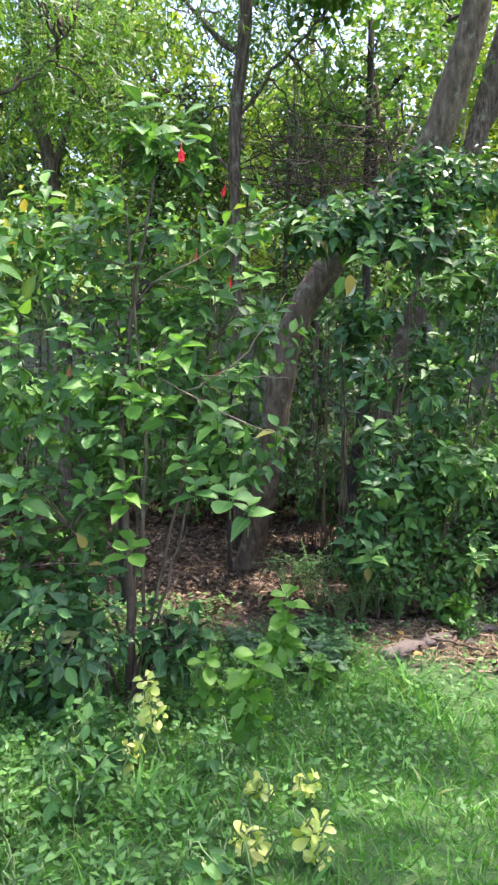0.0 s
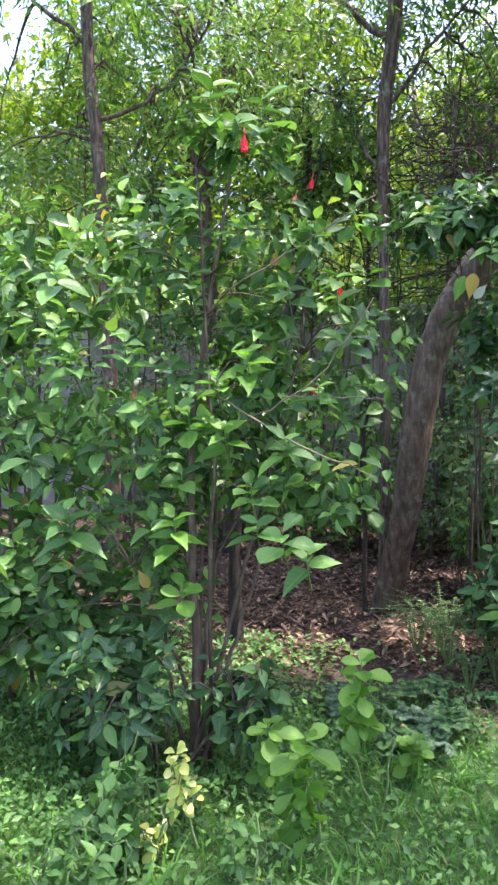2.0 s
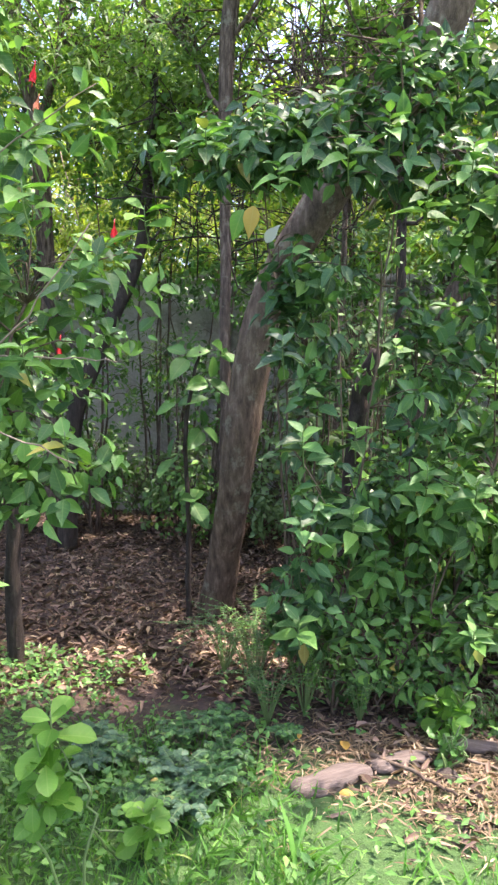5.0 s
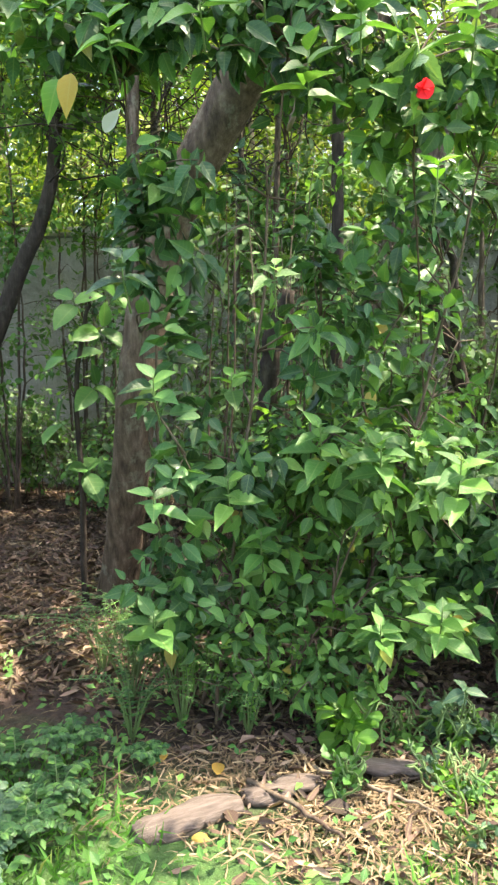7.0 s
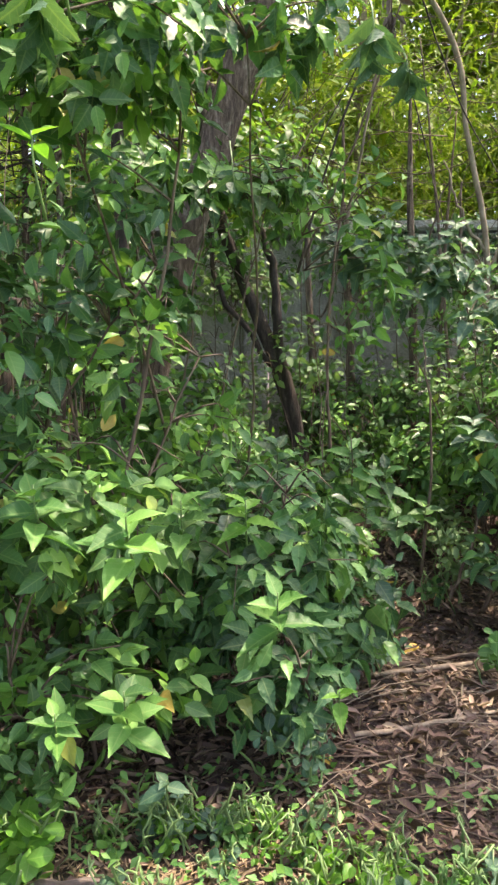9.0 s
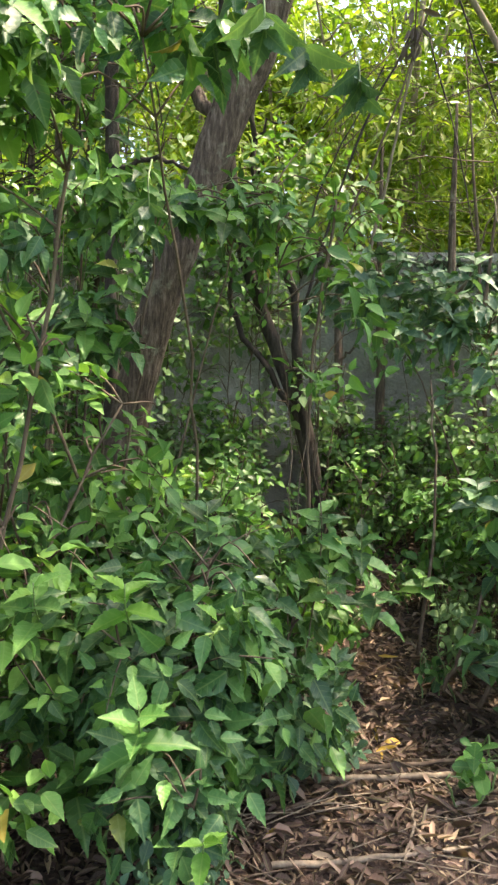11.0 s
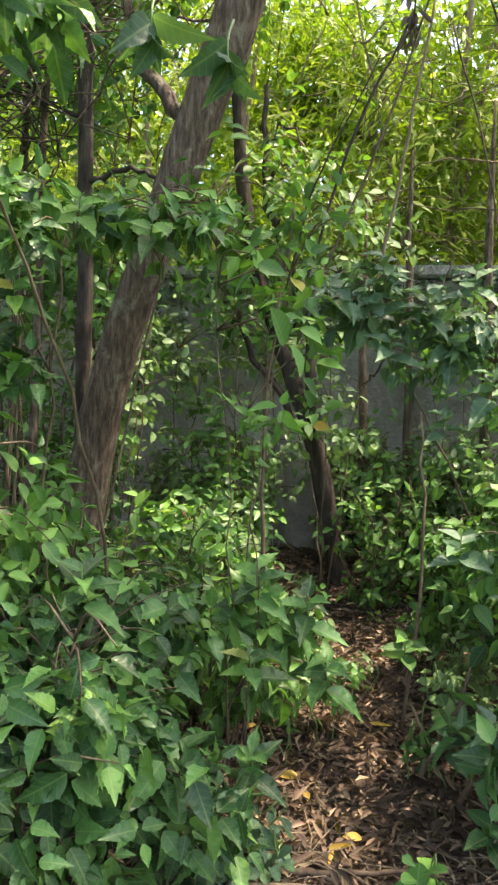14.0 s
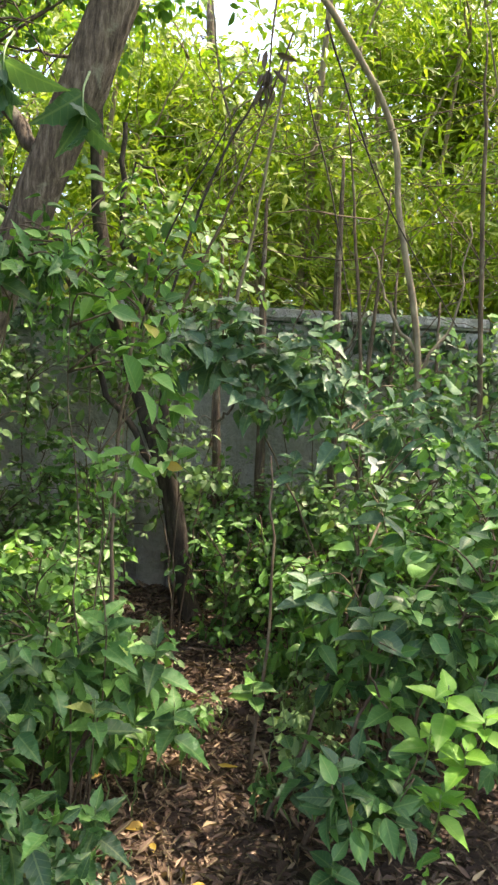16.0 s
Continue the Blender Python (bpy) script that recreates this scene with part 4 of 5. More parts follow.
h1 = shrub("hanging_shrub", "shrub draped with hanging green leaves beside the leaning tree", (1.05, 5.55),
           [(1.04, 5.25, 1.15, 0.17, 0.15, 0.7, 32), (0.95, 5.3, 2.0, 0.3, 0.3, 0.2, 26), (1.4, 5.7, 1.5, 0.34, 0.3, 0.5, 34), (0.75, 5.4, 2.5, 0.5, 0.3, 0.2, 60), (1.4, 5.5, 2.5, 0.5, 0.35, 0.25, 60), (1.0, 5.35, 0.55, 0.25, 0.2, 0.3, 36), (1.75, 5.9, 2.0, 0.45, 0.3, 0.4, 30), (0.95, 5.35, 1.75, 0.2, 0.15, 0.25, 22), (0.85, 5.4, 2.62, 0.45, 0.25, 0.18, 56), (1.35, 5.5, 2.75, 0.4, 0.25, 0.24, 64), (1.25, 5.5, 0.95, 0.3, 0.2, 0.35, 40), (1.8, 5.85, 2.95, 0.4, 0.3, 0.28, 70), (1.45, 5.75, 3.0, 0.3, 0.25, 0.16, 34)],
           DARK, "ovate", 0.105, 6, 7, 0.008, singles=180, droop=0.45)
single_leaf(h1, 0.82, 4.88, 2.17, (-0.15, -0.1, -1.0), YELLOWED, "ovate", 0.12)
single_leaf(h1, 0.78, 4.89, 2.16, (-0.4, -0.1, -1.0), WEED, "ovate", 0.12)
single_leaf(h1, 0.83, 5.12, 2.08, (0.6, -0.2, 0.7), WHITE, "ovate", 0.09)
for x, y, z, s, n, m in ((0.62, 4.95, 2.5, 0.11, 7, MALLOW), (0.9, 4.95, 2.35, 0.1, 7, WEED), (1.15, 5.0, 2.45, 0.11, 7, MALLOW), (1.45, 5.1, 2.3, 0.13, 8, MALLOW), (0.92, 5.0, 1.7, 0.1, 6, BLUISH), (1.0, 5.05, 1.35, 0.11, 6, DARK), (1.0, 5.05, 1.0, 0.11, 6, DARK), (1.0, 5.05, 0.6, 0.12, 6, MALLOW), (0.6, 5.2, 2.55, 0.1, 7, WEED), (0.8, 5.15, 2.68, 0.1, 7, MALLOW), (1.1, 5.2, 2.7, 0.1, 7, MALLOW), (1.3, 5.2, 2.6, 0.1, 7, MALLOW), (0.84, 5.7, 1.24, 0.1, 7, DARK), (0.9, 5.6, 1.45, 0.1, 7, DARK), (1.2, 5.25, 1.0, 0.11, 7, MALLOW)):
    shoot(h1, x, y, z, m, "ovate", s, n)
shrub("low_bush", "low leafy bush below the mallow at the lawn's edge", (1.28, 5.6), [(1.25, 5.5, 0.34, 0.34, 0.18, 0.28, 70), (1.55, 5.5, 0.22, 0.25, 0.15, 0.18, 34)], MALLOW, "ovate", 0.085, 6, 5, 0.006, singles=60, droop=0.3)
m3 = shrub("mallow_shrub", "mallow shrub with broad light green leaves", (1.62, 5.85),
           [(1.6, 5.65, 1.0, 0.45, 0.3, 0.28, 80), (1.75, 5.6, 0.45, 0.45, 0.25, 0.22, 36), (1.3, 5.7, 0.6, 0.35, 0.25, 0.3, 34), (1.8, 5.6, 2.3, 0.5, 0.35, 0.25, 44), (1.6, 5.9, 1.6, 0.55, 0.3, 0.3, 20), (1.75, 6.0, 0.7, 0.5, 0.3, 0.5, 70), (1.35, 6.0, 0.9, 0.35, 0.25, 0.5, 50), (1.85, 6.4, 1.3, 0.5, 0.3, 0.4, 44)],
           MALLOW, "ovate", 0.11, 7, 9, 0.009, singles=220, droop=0.35, group=MALLOWS)
for x, y, z, s, n, m in ((1.5, 5.3, 1.2, 0.15, 9, WEED), (1.7, 5.3, 1.15, 0.15, 9, WEED), (1.95, 5.25, 1.1, 0.15, 9, WEED), (1.55, 5.5, 0.52, 0.11, 6, FRESH), (1.92, 5.32, 0.58, 0.14, 9, WEED), (1.72, 5.35, 0.5, 0.12, 6, WEED), (1.3, 5.35, 0.8, 0.12, 7, WEED), (1.9, 4.95, 2.35, 0.15, 7, MALLOW), (1.6, 5.0, 2.4, 0.14, 7, WEED), (1.35, 5.2, 1.7, 0.11, 5, MALLOW), (1.82, 5.0, 1.95, 0.09, 3, FRESH), (2.02, 5.4, 0.28, 0.08, 4, BLUISH), (1.2, 5.3, 1.35, 0.12, 6, MALLOW)):
    shoot(m3, x, y, z, m, "ovate", s * 0.82, n)
flower(m3, 1.757, 4.82, 2.06, 0.037, None, 20, -70, True)
m4 = shrub("mallow_shrub", "mallow shrub with glossy serrated leaves beside the path", (2.3, 6.15),
           [(2.2, 6.05, 0.82, 0.42, 0.35, 0.3, 54), (2.45, 6.3, 0.62, 0.38, 0.35, 0.34, 54), (2.35, 5.9, 0.42, 0.3, 0.22, 0.28, 34), (2.15, 6.8, 0.85, 0.55, 0.3, 0.35, 44), (2.0, 6.15, 0.5, 0.4, 0.3, 0.4, 56), (2.6, 6.55, 0.4, 0.3, 0.3, 0.3, 40)],
           DARK, "lobed", 0.13, 7, 8, 0.008, singles=240, droop=0.5, group=MALLOWS)
for x, y, z, s, n, m in ((2.24, 5.75, 1.02, 0.13, 7, FRESH), (2.34, 5.56, 0.78, 0.14, 9, WEED), (2.52, 5.5, 0.5, 0.08, 4, FRESH), (2.05, 5.6, 1.05, 0.14, 8, MALLOW), (2.5, 6.1, 0.87, 0.14, 8, MALLOW), (2.2, 6.1, 0.6, 0.14, 8, DARK), (2.05, 5.9, 0.45, 0.16, 9, MALLOW), (2.75, 6.7, 0.85, 0.14, 8, DARK), (2.8, 6.6, 0.55, 0.13, 7, DARK), (2.35, 6.3, 1.15, 0.14, 8, DARK), (1.95, 6.0, 0.85, 0.15, 8, MALLOW)):
    shoot(m4, x, y, z, m, "lobed", s * 0.88, n)
ov = shrub("overhanging_branch", "leafy branch hanging overhead with large toothed leaves", (2.05, 7.2),
           [(2.3, 5.8, 2.5, 0.4, 0.3, 0.15, 22), (1.9, 5.5, 2.4, 0.35, 0.3, 0.18, 20)], DARK, "lobed", 0.12, 5, 2, 0.008, singles=100, droop=0.5, category="branch")
for x, y, z, s, n in ((2.65, 6.0, 2.42, 0.13, 6), (2.8, 6.1, 2.38, 0.13, 6), (2.45, 5.9, 2.45, 0.13, 6), (2.25, 6.0, 2.5, 0.13, 7), (1.78, 5.25, 2.24, 0.13, 7), (2.6, 5.5, 2.3, 0.12, 5), (2.2, 6.05, 2.05, 0.09, 4)):
    shoot(ov, x, y, z, BLUISH, "lobed", s * 0.95, n, (0.1, -0.1, -1.0), 0.2)
flower(ov, 2.13, 5.25, 2.33, 0.036, None, 10, -60, True)
br = shrub("broad_bush", "broad dark green bush at the path's edge", (3.8, 7.6),
           [(3.8, 7.5, 0.95, 0.45, 0.4, 0.45, 60), (3.65, 7.2, 0.4, 0.33, 0.3, 0.2, 30), (4.35, 7.4, 0.95, 0.5, 0.45, 0.65, 80)], DARK, "ovate", 0.14, 7, 8, 0.01, singles=180)
for x, y, z, s, n, m in ((3.55, 7.1, 0.55, 0.11, 7, BLUISH), (3.4, 7.3, 0.4, 0.11, 7, BLUISH), (3.65, 7.2, 1.1, 0.14, 8, BLUISH), (3.4, 7.4, 1.15, 0.13, 8, BLUISH), (3.7, 7.5, 1.5, 0.14, 8, BLUISH), (3.55, 7.0, 0.25, 0.12, 7, DARK), (4.1, 6.9, 1.4, 0.14, 7, WEED), (4.15, 6.85, 1.15, 0.14, 7, WEED), (4.2, 6.9, 0.8, 0.12, 6, WEED), (3.62, 6.55, 0.12, 0.17, 6, BLUISH), (3.85, 6.6, 0.2, 0.14, 6, BLUISH), (4.25, 7.1, 1.7, 0.14, 7, MALLOW), (3.75, 7.3, 0.75, 0.13, 7, MALLOW), (3.2, 7.6, 0.65, 0.12, 7, MALLOW)):
    shoot(br, x, y, z, m, "ovate", s, n)
shoot(br, 3.68, 7.83, 1.6, WHITE, "ovate", 0.06, 3, (0, -0.5, 0.6), 0.1)
for pts in ([(3.45, 7.3, 0.12), (3.65, 7.4, 0.6), (3.95, 7.6, 1.2)], [(3.3, 7.4, 0.15), (3.45, 7.5, 0.5), (3.7, 7.7, 1.35)], [(3.2, 7.7, 0.2), (3.25, 7.7, 0.9), (3.2, 7.8, 1.6)]):
    Tubes().add(curve(pts, 6, 0.006) - np.array(br.location), (0.011, 0.005), 6, 0.05).build("bare_stem", STEM, br)
bright = plant("bright_seedling", "bright light-green plant with soft pointed leaves", 3.84, 6.6, 0.95, 0.11, 7, WEED, "ovate", 0.085, 4, 2, 40)
for x, y, z, s in ((3.8, 6.5, 1.05, 0.115), (3.76, 6.5, 0.93, 0.1), (3.86, 6.5, 0.88, 0.1), (3.92, 6.55, 0.96, 0.09), (3.8, 6.5, 0.74, 0.09)):
    shoot(bright, x, y, z, FRESH, "ovate", s, 6)
bl = shrub("bluish_bush", "bush with large dark bluish leaves before the wall", (3.8, 8.75),
           [(2.9, 8.0, 2.1, 0.4, 0.2, 0.2, 28), (3.3, 8.1, 1.95, 0.4, 0.2, 0.25, 30), (3.9, 8.4, 1.75, 0.5, 0.3, 0.35, 40)], BLUISH, "lobed", 0.145, 5, 2, 0.008, singles=80, droop=0.4)
for x, y, z, s in ((2.75, 7.9, 2.2, 0.14), (3.0, 7.85, 2.3, 0.15), (3.2, 7.9, 2.15, 0.15), (3.4, 7.9, 2.25, 0.14), (3.05, 7.8, 1.95, 0.13), (3.5, 7.9, 1.8, 0.15), (3.3, 7.9, 1.6, 0.13)):
    shoot(bl, x, y, z, BLUISH, "lobed", s, 7)
pv = shrub("climbing_vine", "climbing vine with hanging green leaves across the path", (2.55, 7.1),
           [(2.75, 6.9, 1.8, 0.25, 0.15, 0.4, 24), (2.5, 7.3, 2.3, 0.5, 0.2, 0.35, 44), (2.15, 7.1, 2.3, 0.5, 0.15, 0.1, 36), (1.65, 7.0, 2.35, 0.5, 0.2, 0.2, 36)], MALLOW, "ovate", 0.1, 4, 3, 0.004, STEM, 60, 0.3, "vine")
shoot(pv, 2.84, 6.76, 1.82, WEED, "oval", 0.13, 2, (1.0, -0.2, 0.1), 0.12)
single_leaf(pv, 2.65, 8.19, 1.5, (1.0, -0.2, -0.1), YELLOWED, "oval", 0.09)

# leafy branch that reaches over the big bush, and a broken dark stem behind it
lb = shrub("leafy_branch", "leafy side branch with large drooping leaves over the bush", (1.7, 6.95),
           [(1.92, 6.6, 2.2, 0.28, 0.18, 0.2, 22), (1.84, 6.65, 1.75, 0.25, 0.18, 0.22, 20), (2.2, 6.95, 2.28, 0.35, 0.12, 0.1, 18), (1.55, 6.7, 1.6, 0.3, 0.2, 0.3, 26)], DARK, "lobed", 0.12, 5, 5, 0.008, singles=90, droop=0.55, category="branch")
for x, y, z in ((1.9, 6.5, 2.3), (2.1, 6.7, 2.3), (1.85, 6.5, 1.8), (1.95, 6.55, 2.0), (2.3, 6.85, 2.25), (1.75, 6.5, 1.65)):
    shoot(lb, x, y, z, MALLOW, "lobed", 0.115, 7, (0.2, -0.4, 0.5), 0.2)
tree("broken_stem", "short black broken stem in the thicket", [(1.05, 6.68, 0.0), (1.12, 6.62, 0.7), (1.17, 6.55, 1.3), (1.2, 6.54, 1.5), (1.27, 6.52, 1.72)], [0.03, 0.035, 0.05, 0.06, 0.03], BARK_DARK, sides=9, knobs=0.15, category="sapling")
for i in range(24):
    x, y = rng.uniform(0.85, 1.55), rng.uniform(6.3, 8.1)
    lean, top, z = rng.uniform(-0.25, 0.3), rng.uniform(1.7, 2.7), ground_z(x, y)
    stick("bare_stem", "thin bare upright stem in the thicket", [(x, y, z - 0.02), (x + lean * 0.4 + rng.uniform(-0.05, 0.05), y, z + top * 0.5), (x + lean, y + rng.uniform(-0.1, 0.1), z + top)], rng.uniform(0.005, 0.012), (PALE_STEM, STEM, STEM)[i % 3], "bare stems in the thicket", 0.15)
for i, (x, y, z) in enumerate(((1.1, 7.0, 1.6), (1.4, 7.4, 0.8), (0.9, 7.2, 2.0), (1.95, 7.4, 0.7), (2.2, 7.9, 0.75), (0.8, 7.6, 1.2), (1.9, 7.0, 0.7), (2.9, 9.2, 0.8), (3.9, 8.9, 1.3), (4.5, 8.6, 1.6), (3.9, 8.1, 1.4))):
    shrub("shade_shrub", "straggling small-leaved shrub in the shade", (x, y), [(x, y, z, 0.42, 0.25, 0.42, 52), (x + 0.1, y, z * 0.5, 0.35, 0.22, 0.35, 40)], (DARK, MALLOW, UNDER)[i % 3], ("small", "ovate")[i % 2], (0.075, 0.085)[i % 2], 5, 4, 0.006, singles=0, droop=0.4, group="shrubs in the shade")

# low growth along the wall and between
for i in range(26):
    x = -2.6 + i * 0.34 + rng.uniform(-0.15, 0.15)
    y = 8.6 + rng.uniform(-0.1, 1.2)
    if 2.2 < x < 3.4 and y < 9.75:
        y = 9.85
    z = ground_z(x, y)
    shrub("undergrowth_bush", "low pale green undergrowth in front of the wall", (x, y), [(x, y, z + (0.5 if y < 9.3 else 0.58), 0.4, 0.3, 0.45 if y < 9.3 else 0.52, 110)], (UNDER, MALLOW, UNDER)[i % 3], "small", 0.078, 6, 4, 0.006, singles=10, group="undergrowth along the wall")
for x, y, z, rx, rz, n, m in ((2.25, 7.5, 0.6, 0.4, 0.4, 90, 0), (2.3, 8.1, 0.5, 0.35, 0.3, 60, 1), (1.9, 8.3, 0.75, 0.45, 0.4, 90, 0), (1.75, 7.0, 0.9, 0.45, 0.45, 90, 1), (3.7, 8.3, 0.85, 0.4, 0.42, 90, 0), (4.25, 8.2, 1.1, 0.5, 0.6, 120, 1), (4.8, 7.7, 1.1, 0.5, 0.65, 120, 0), (3.45, 8.6, 0.7, 0.3, 0.35, 60, 1), (1.0, 7.3, 0.55, 0.35, 0.35, 60, 0), (5.2, 8.6, 1.2, 0.5, 0.7, 110, 1), (2.0, 8.9, 0.85, 0.35, 0.4, 60, 0)):
    shrub("bush", "leafy green bush beside the path", (x, y), [(x, y, z, rx, rx * 0.8, rz, n)], (MALLOW, WEED)[m], "ovate", 0.115, 6, 5, 0.006, singles=25, group="bushes beside the path")
lp = shrub("leaning_mallow", "young mallow leaning over the path with serrated leaves", (2.5, 7.15), [(2.72, 7.05, 0.85, 0.24, 0.2, 0.22, 22), (2.62, 7.2, 0.55, 0.25, 0.2, 0.25, 24)], MALLOW, "lobed", 0.125, 6, 5, 0.007, singles=80)
for x, y, z in ((2.88, 7.0, 0.95), (2.95, 7.05, 0.72), (2.7, 6.95, 1.05)):
    shoot(lp, x, y, z, DARK, "lobed", 0.14, 8)
for x, y, h in ((2.62, 7.75, 0.5), (2.8, 8.0, 0.42), (2.55, 8.3, 0.5), (3.45, 7.75, 0.5), (3.5, 8.25, 0.55), (3.3, 8.7, 0.35), (2.95, 9.3, 0.4), (3.2, 9.45, 0.5), (3.45, 9.2, 0.5), (2.35, 8.6, 0.5)):
    z = ground_z(x, y)
    shrub("path_herb", "thin pale green herb growing out of the leaf litter", (x, y), [(x, y, z + h * 0.7, 0.2, 0.16, h * 0.4, 34)], (UNDER, WEED, MALLOW)[int(h * 100 + x * 10) % 3], "small", 0.07, 5, 4, 0.004, GREEN_STEM, 20, 0.3, "herb", group="herbs in the litter")
for i in range(16):
    x, y = rng.uniform(2.45, 3.75), rng.uniform(8.3, 9.9)
    plant("path_seedling", "small pale green seedling in the leaf litter", x, y, rng.uniform(0.1, 0.28), 0.12, 6, (UNDER, MALLOW)[i % 2], "oval", 0.055, 5, 2, 6, group="seedlings in the litter")
for x in (1.4, 1.8, 2.2, 2.6, 2.9, 3.3, 3.7, 4.1, 4.5, 5.3, 0.4, 0.9):
    shrub("wall_creeper", "leafy creeper hanging over the top of the wall", (x, 10.75), [(x, 10.3, 2.5, 0.5, 0.2, 0.25, 60), (x + 0.2, 10.12, 2.2, 0.25, 0.05, 0.25, 12)], (MALLOW, BLUISH)[int(x * 10) % 2], "ovate", 0.1, 5, 3, 0.006, singles=0, droop=0.5, category="creeper", group="creepers on the wall")
# taller thin-leaved thicket that hides the wall behind the leaning tree
for i in range(16):
    x = -5.2 + i * 0.42 + rng.uniform(-0.15, 0.15)
    y = 8.9 + rng.uniform(-0.7, 0.7)
    top = rng.uniform(3.3, 4.6)
    shrub("thicket_shrub", "tall small-leaved thicket shrub in the shade", (x, y), [(x, y, top * 0.35, 0.5, 0.35, 0.6, 70), (x + 0.1, y, top * 0.62, 0.55, 0.4, 0.6, 100), (x, y, top * 0.9, 0.5, 0.4, 0.5, 80)],
          (WEED, CANOPY, DARK)[i % 3], ("small", "slim", "small")[i % 3], (0.085, 0.12, 0.075)[i % 3], 6, 5, 0.014, BARK, 0, 0.3, group="thicket in the shade")
for x, y, z in ((1.2, 8.8, 1.9), (1.45, 8.6, 2.9), (0.9, 8.5, 2.4), (1.9, 9.3, 2.4), (2.6, 9.2, 2.7), (4.6, 8.8, 1.7), (5.0, 8.2, 1.2), (4.9, 9.0, 2.4), (3.6, 9.2, 1.2), (5.4, 7.8, 1.6), (1.5, 9.6, 1.9), (2.1, 9.75, 2.1), (3.25, 9.75, 2.05), (3.8, 9.7, 1.8), (4.2, 9.75, 2.2), (4.75, 9.6, 2.1), (0.9, 9.6, 2.0)):
    shrub("thin_shrub", "thin leafy shrub before the wall", (x, y), [(x, y, z, 0.5, 0.3, 0.45, 60), (x - 0.1, y, z * 0.55, 0.4, 0.25, 0.4, 40)], (MALLOW, UNDER)[int(z * 10) % 2], "small", 0.09, 5, 3, 0.006, singles=0, group="thin shrubs before the wall")


# ---- tangles ----
def tangle(name, label, c, r, n, mat, thick=0.008):
    """A mass of dead vines and twigs looped over each other."""
    th = thing(name, *c, label, "dead vines")
    for k in range(n):
        p = rng.uniform(-1, 1, 3) * r
        d = unit(rng.standard_normal(3) * (1, 0.7, 0.8)) * r * rng.uniform(0.3, 0.8)
        bend = rng.standard_normal(3) * 0.22
        Tubes().add(curve([p - d, p + bend, p + d], 5, 0.01), (thick * rng.uniform(0.4, 1.2), thick * 0.4), 4).build("dead_vine", mat, th)
    return th


tangle("vine_tangle", "brown tangle of dead vines between the trees", (1.1, 7.6, 3.55), np.array((0.75, 0.35, 0.38)), 150, BARK)
tangle("vine_tangle", "brown tangle of dead vines between the trees", (0.3, 8.2, 3.0), np.array((0.8, 0.4, 0.5)), 90, BARK_DARK)
tangle("vine_tangle", "fine web of dry twigs above the wall", (3.5, 10.0, 3.4), np.array((1.3, 0.5, 0.8)), 60, STEM, 0.005)
for pts, r, m in (([(2.5, 8.3, 2.0), (2.75, 8.2, 2.85), (3.05, 8.16, 3.5)], 0.009, BARK_DARK), ([(2.55, 8.35, 2.1), (2.9, 8.25, 2.9), (3.15, 8.2, 3.7)], 0.008, STEM), ([(2.45, 8.3, 2.2), (2.6, 8.2, 2.7), (2.9, 8.15, 3.3)], 0.006, BARK_DARK), ([(2.85, 8.9, 2.3), (2.98, 8.8, 3.0), (3.12, 8.6, 3.8)], 0.012, PALE_STEM),
                  ([(1.2, 7.0, 2.6), (1.35, 6.8, 3.0), (1.55, 6.7, 3.6)], 0.014, PALE_STEM), ([(3.3, 9.0, 4.2), (3.7, 9.0, 3.2), (4.2, 9.0, 2.4)], 0.007, BARK_DARK), ([(3.2, 9.2, 3.9), (3.45, 9.1, 3.0), (3.6, 9.0, 2.3)], 0.006, BARK_DARK), ([(2.64, 7.3, 0.9), (2.62, 7.3, 1.6), (2.7, 7.3, 2.4)], 0.009, STEM)):
    stick("hanging_vine", "thin woody vine hanging between the trees", pts, r, m, "hanging vines")
withered = thing("withered_leaf_clump", 3.05, 8.15, 3.45, "clump of grey-brown withered leaves hanging on twigs", "dead leaves")
lv = Leaves()
lv.add(rng.normal(0, 0.035, (20, 3)) * (0.7, 0.7, 2.2), rng.normal(0, 0.5, (20, 3)) + (0, 0, -1.0), rng.normal(0, 1, (20, 3)), rng.uniform(0.06, 0.12, 20))
lv.build("curl", DEAD_DARK, withered, 20)
Tubes().add([(0.02, 0, 0.5), (0.0, 0, 0.2), (0, 0, -0.05)], (0.006, 0.004), 5).build("stalk", STEM, withered)

# ---- the lawn's plants ----
for x, y, h, n in ((-0.16, 3.62, 0.4, 12), (-0.23, 3.5, 0.2, 6), (0.24, 2.9, 0.16, 10), (0.45, 2.92, 0.15, 9), (0.28, 3.25, 0.15, 6), (0.45, 3.3, 0.14, 6), (0.12, 2.75, 0.12, 6)):
    plant("variegated_plant", "small plant with yellow and cream leaves in the grass", x, y, h, 0.05, n, VARIEGATED, "obovate", 0.055, 4, 2, 16, group="yellow-leaved plants in the lawn")
for x, y, h, n, s in ((0.27, 3.68, 0.45, 9, 0.1), (0.42, 4.02, 0.6, 8, 0.1), (0.2, 4.0, 0.22, 5, 0.08), (0.05, 4.05, 0.3, 5, 0.08), (0.6, 4.3, 0.18, 5, 0.08)):
    p = plant("lawn_seedling", "light green seedling with rounded leaves in the grass", x, y, h, 0.07, n, FRESH, "obovate", s, 5, 2, 45, group="seedlings in the lawn")
    shoot(p, x, y - 0.02, h + 0.02, FRESH, "obovate", s, 7)
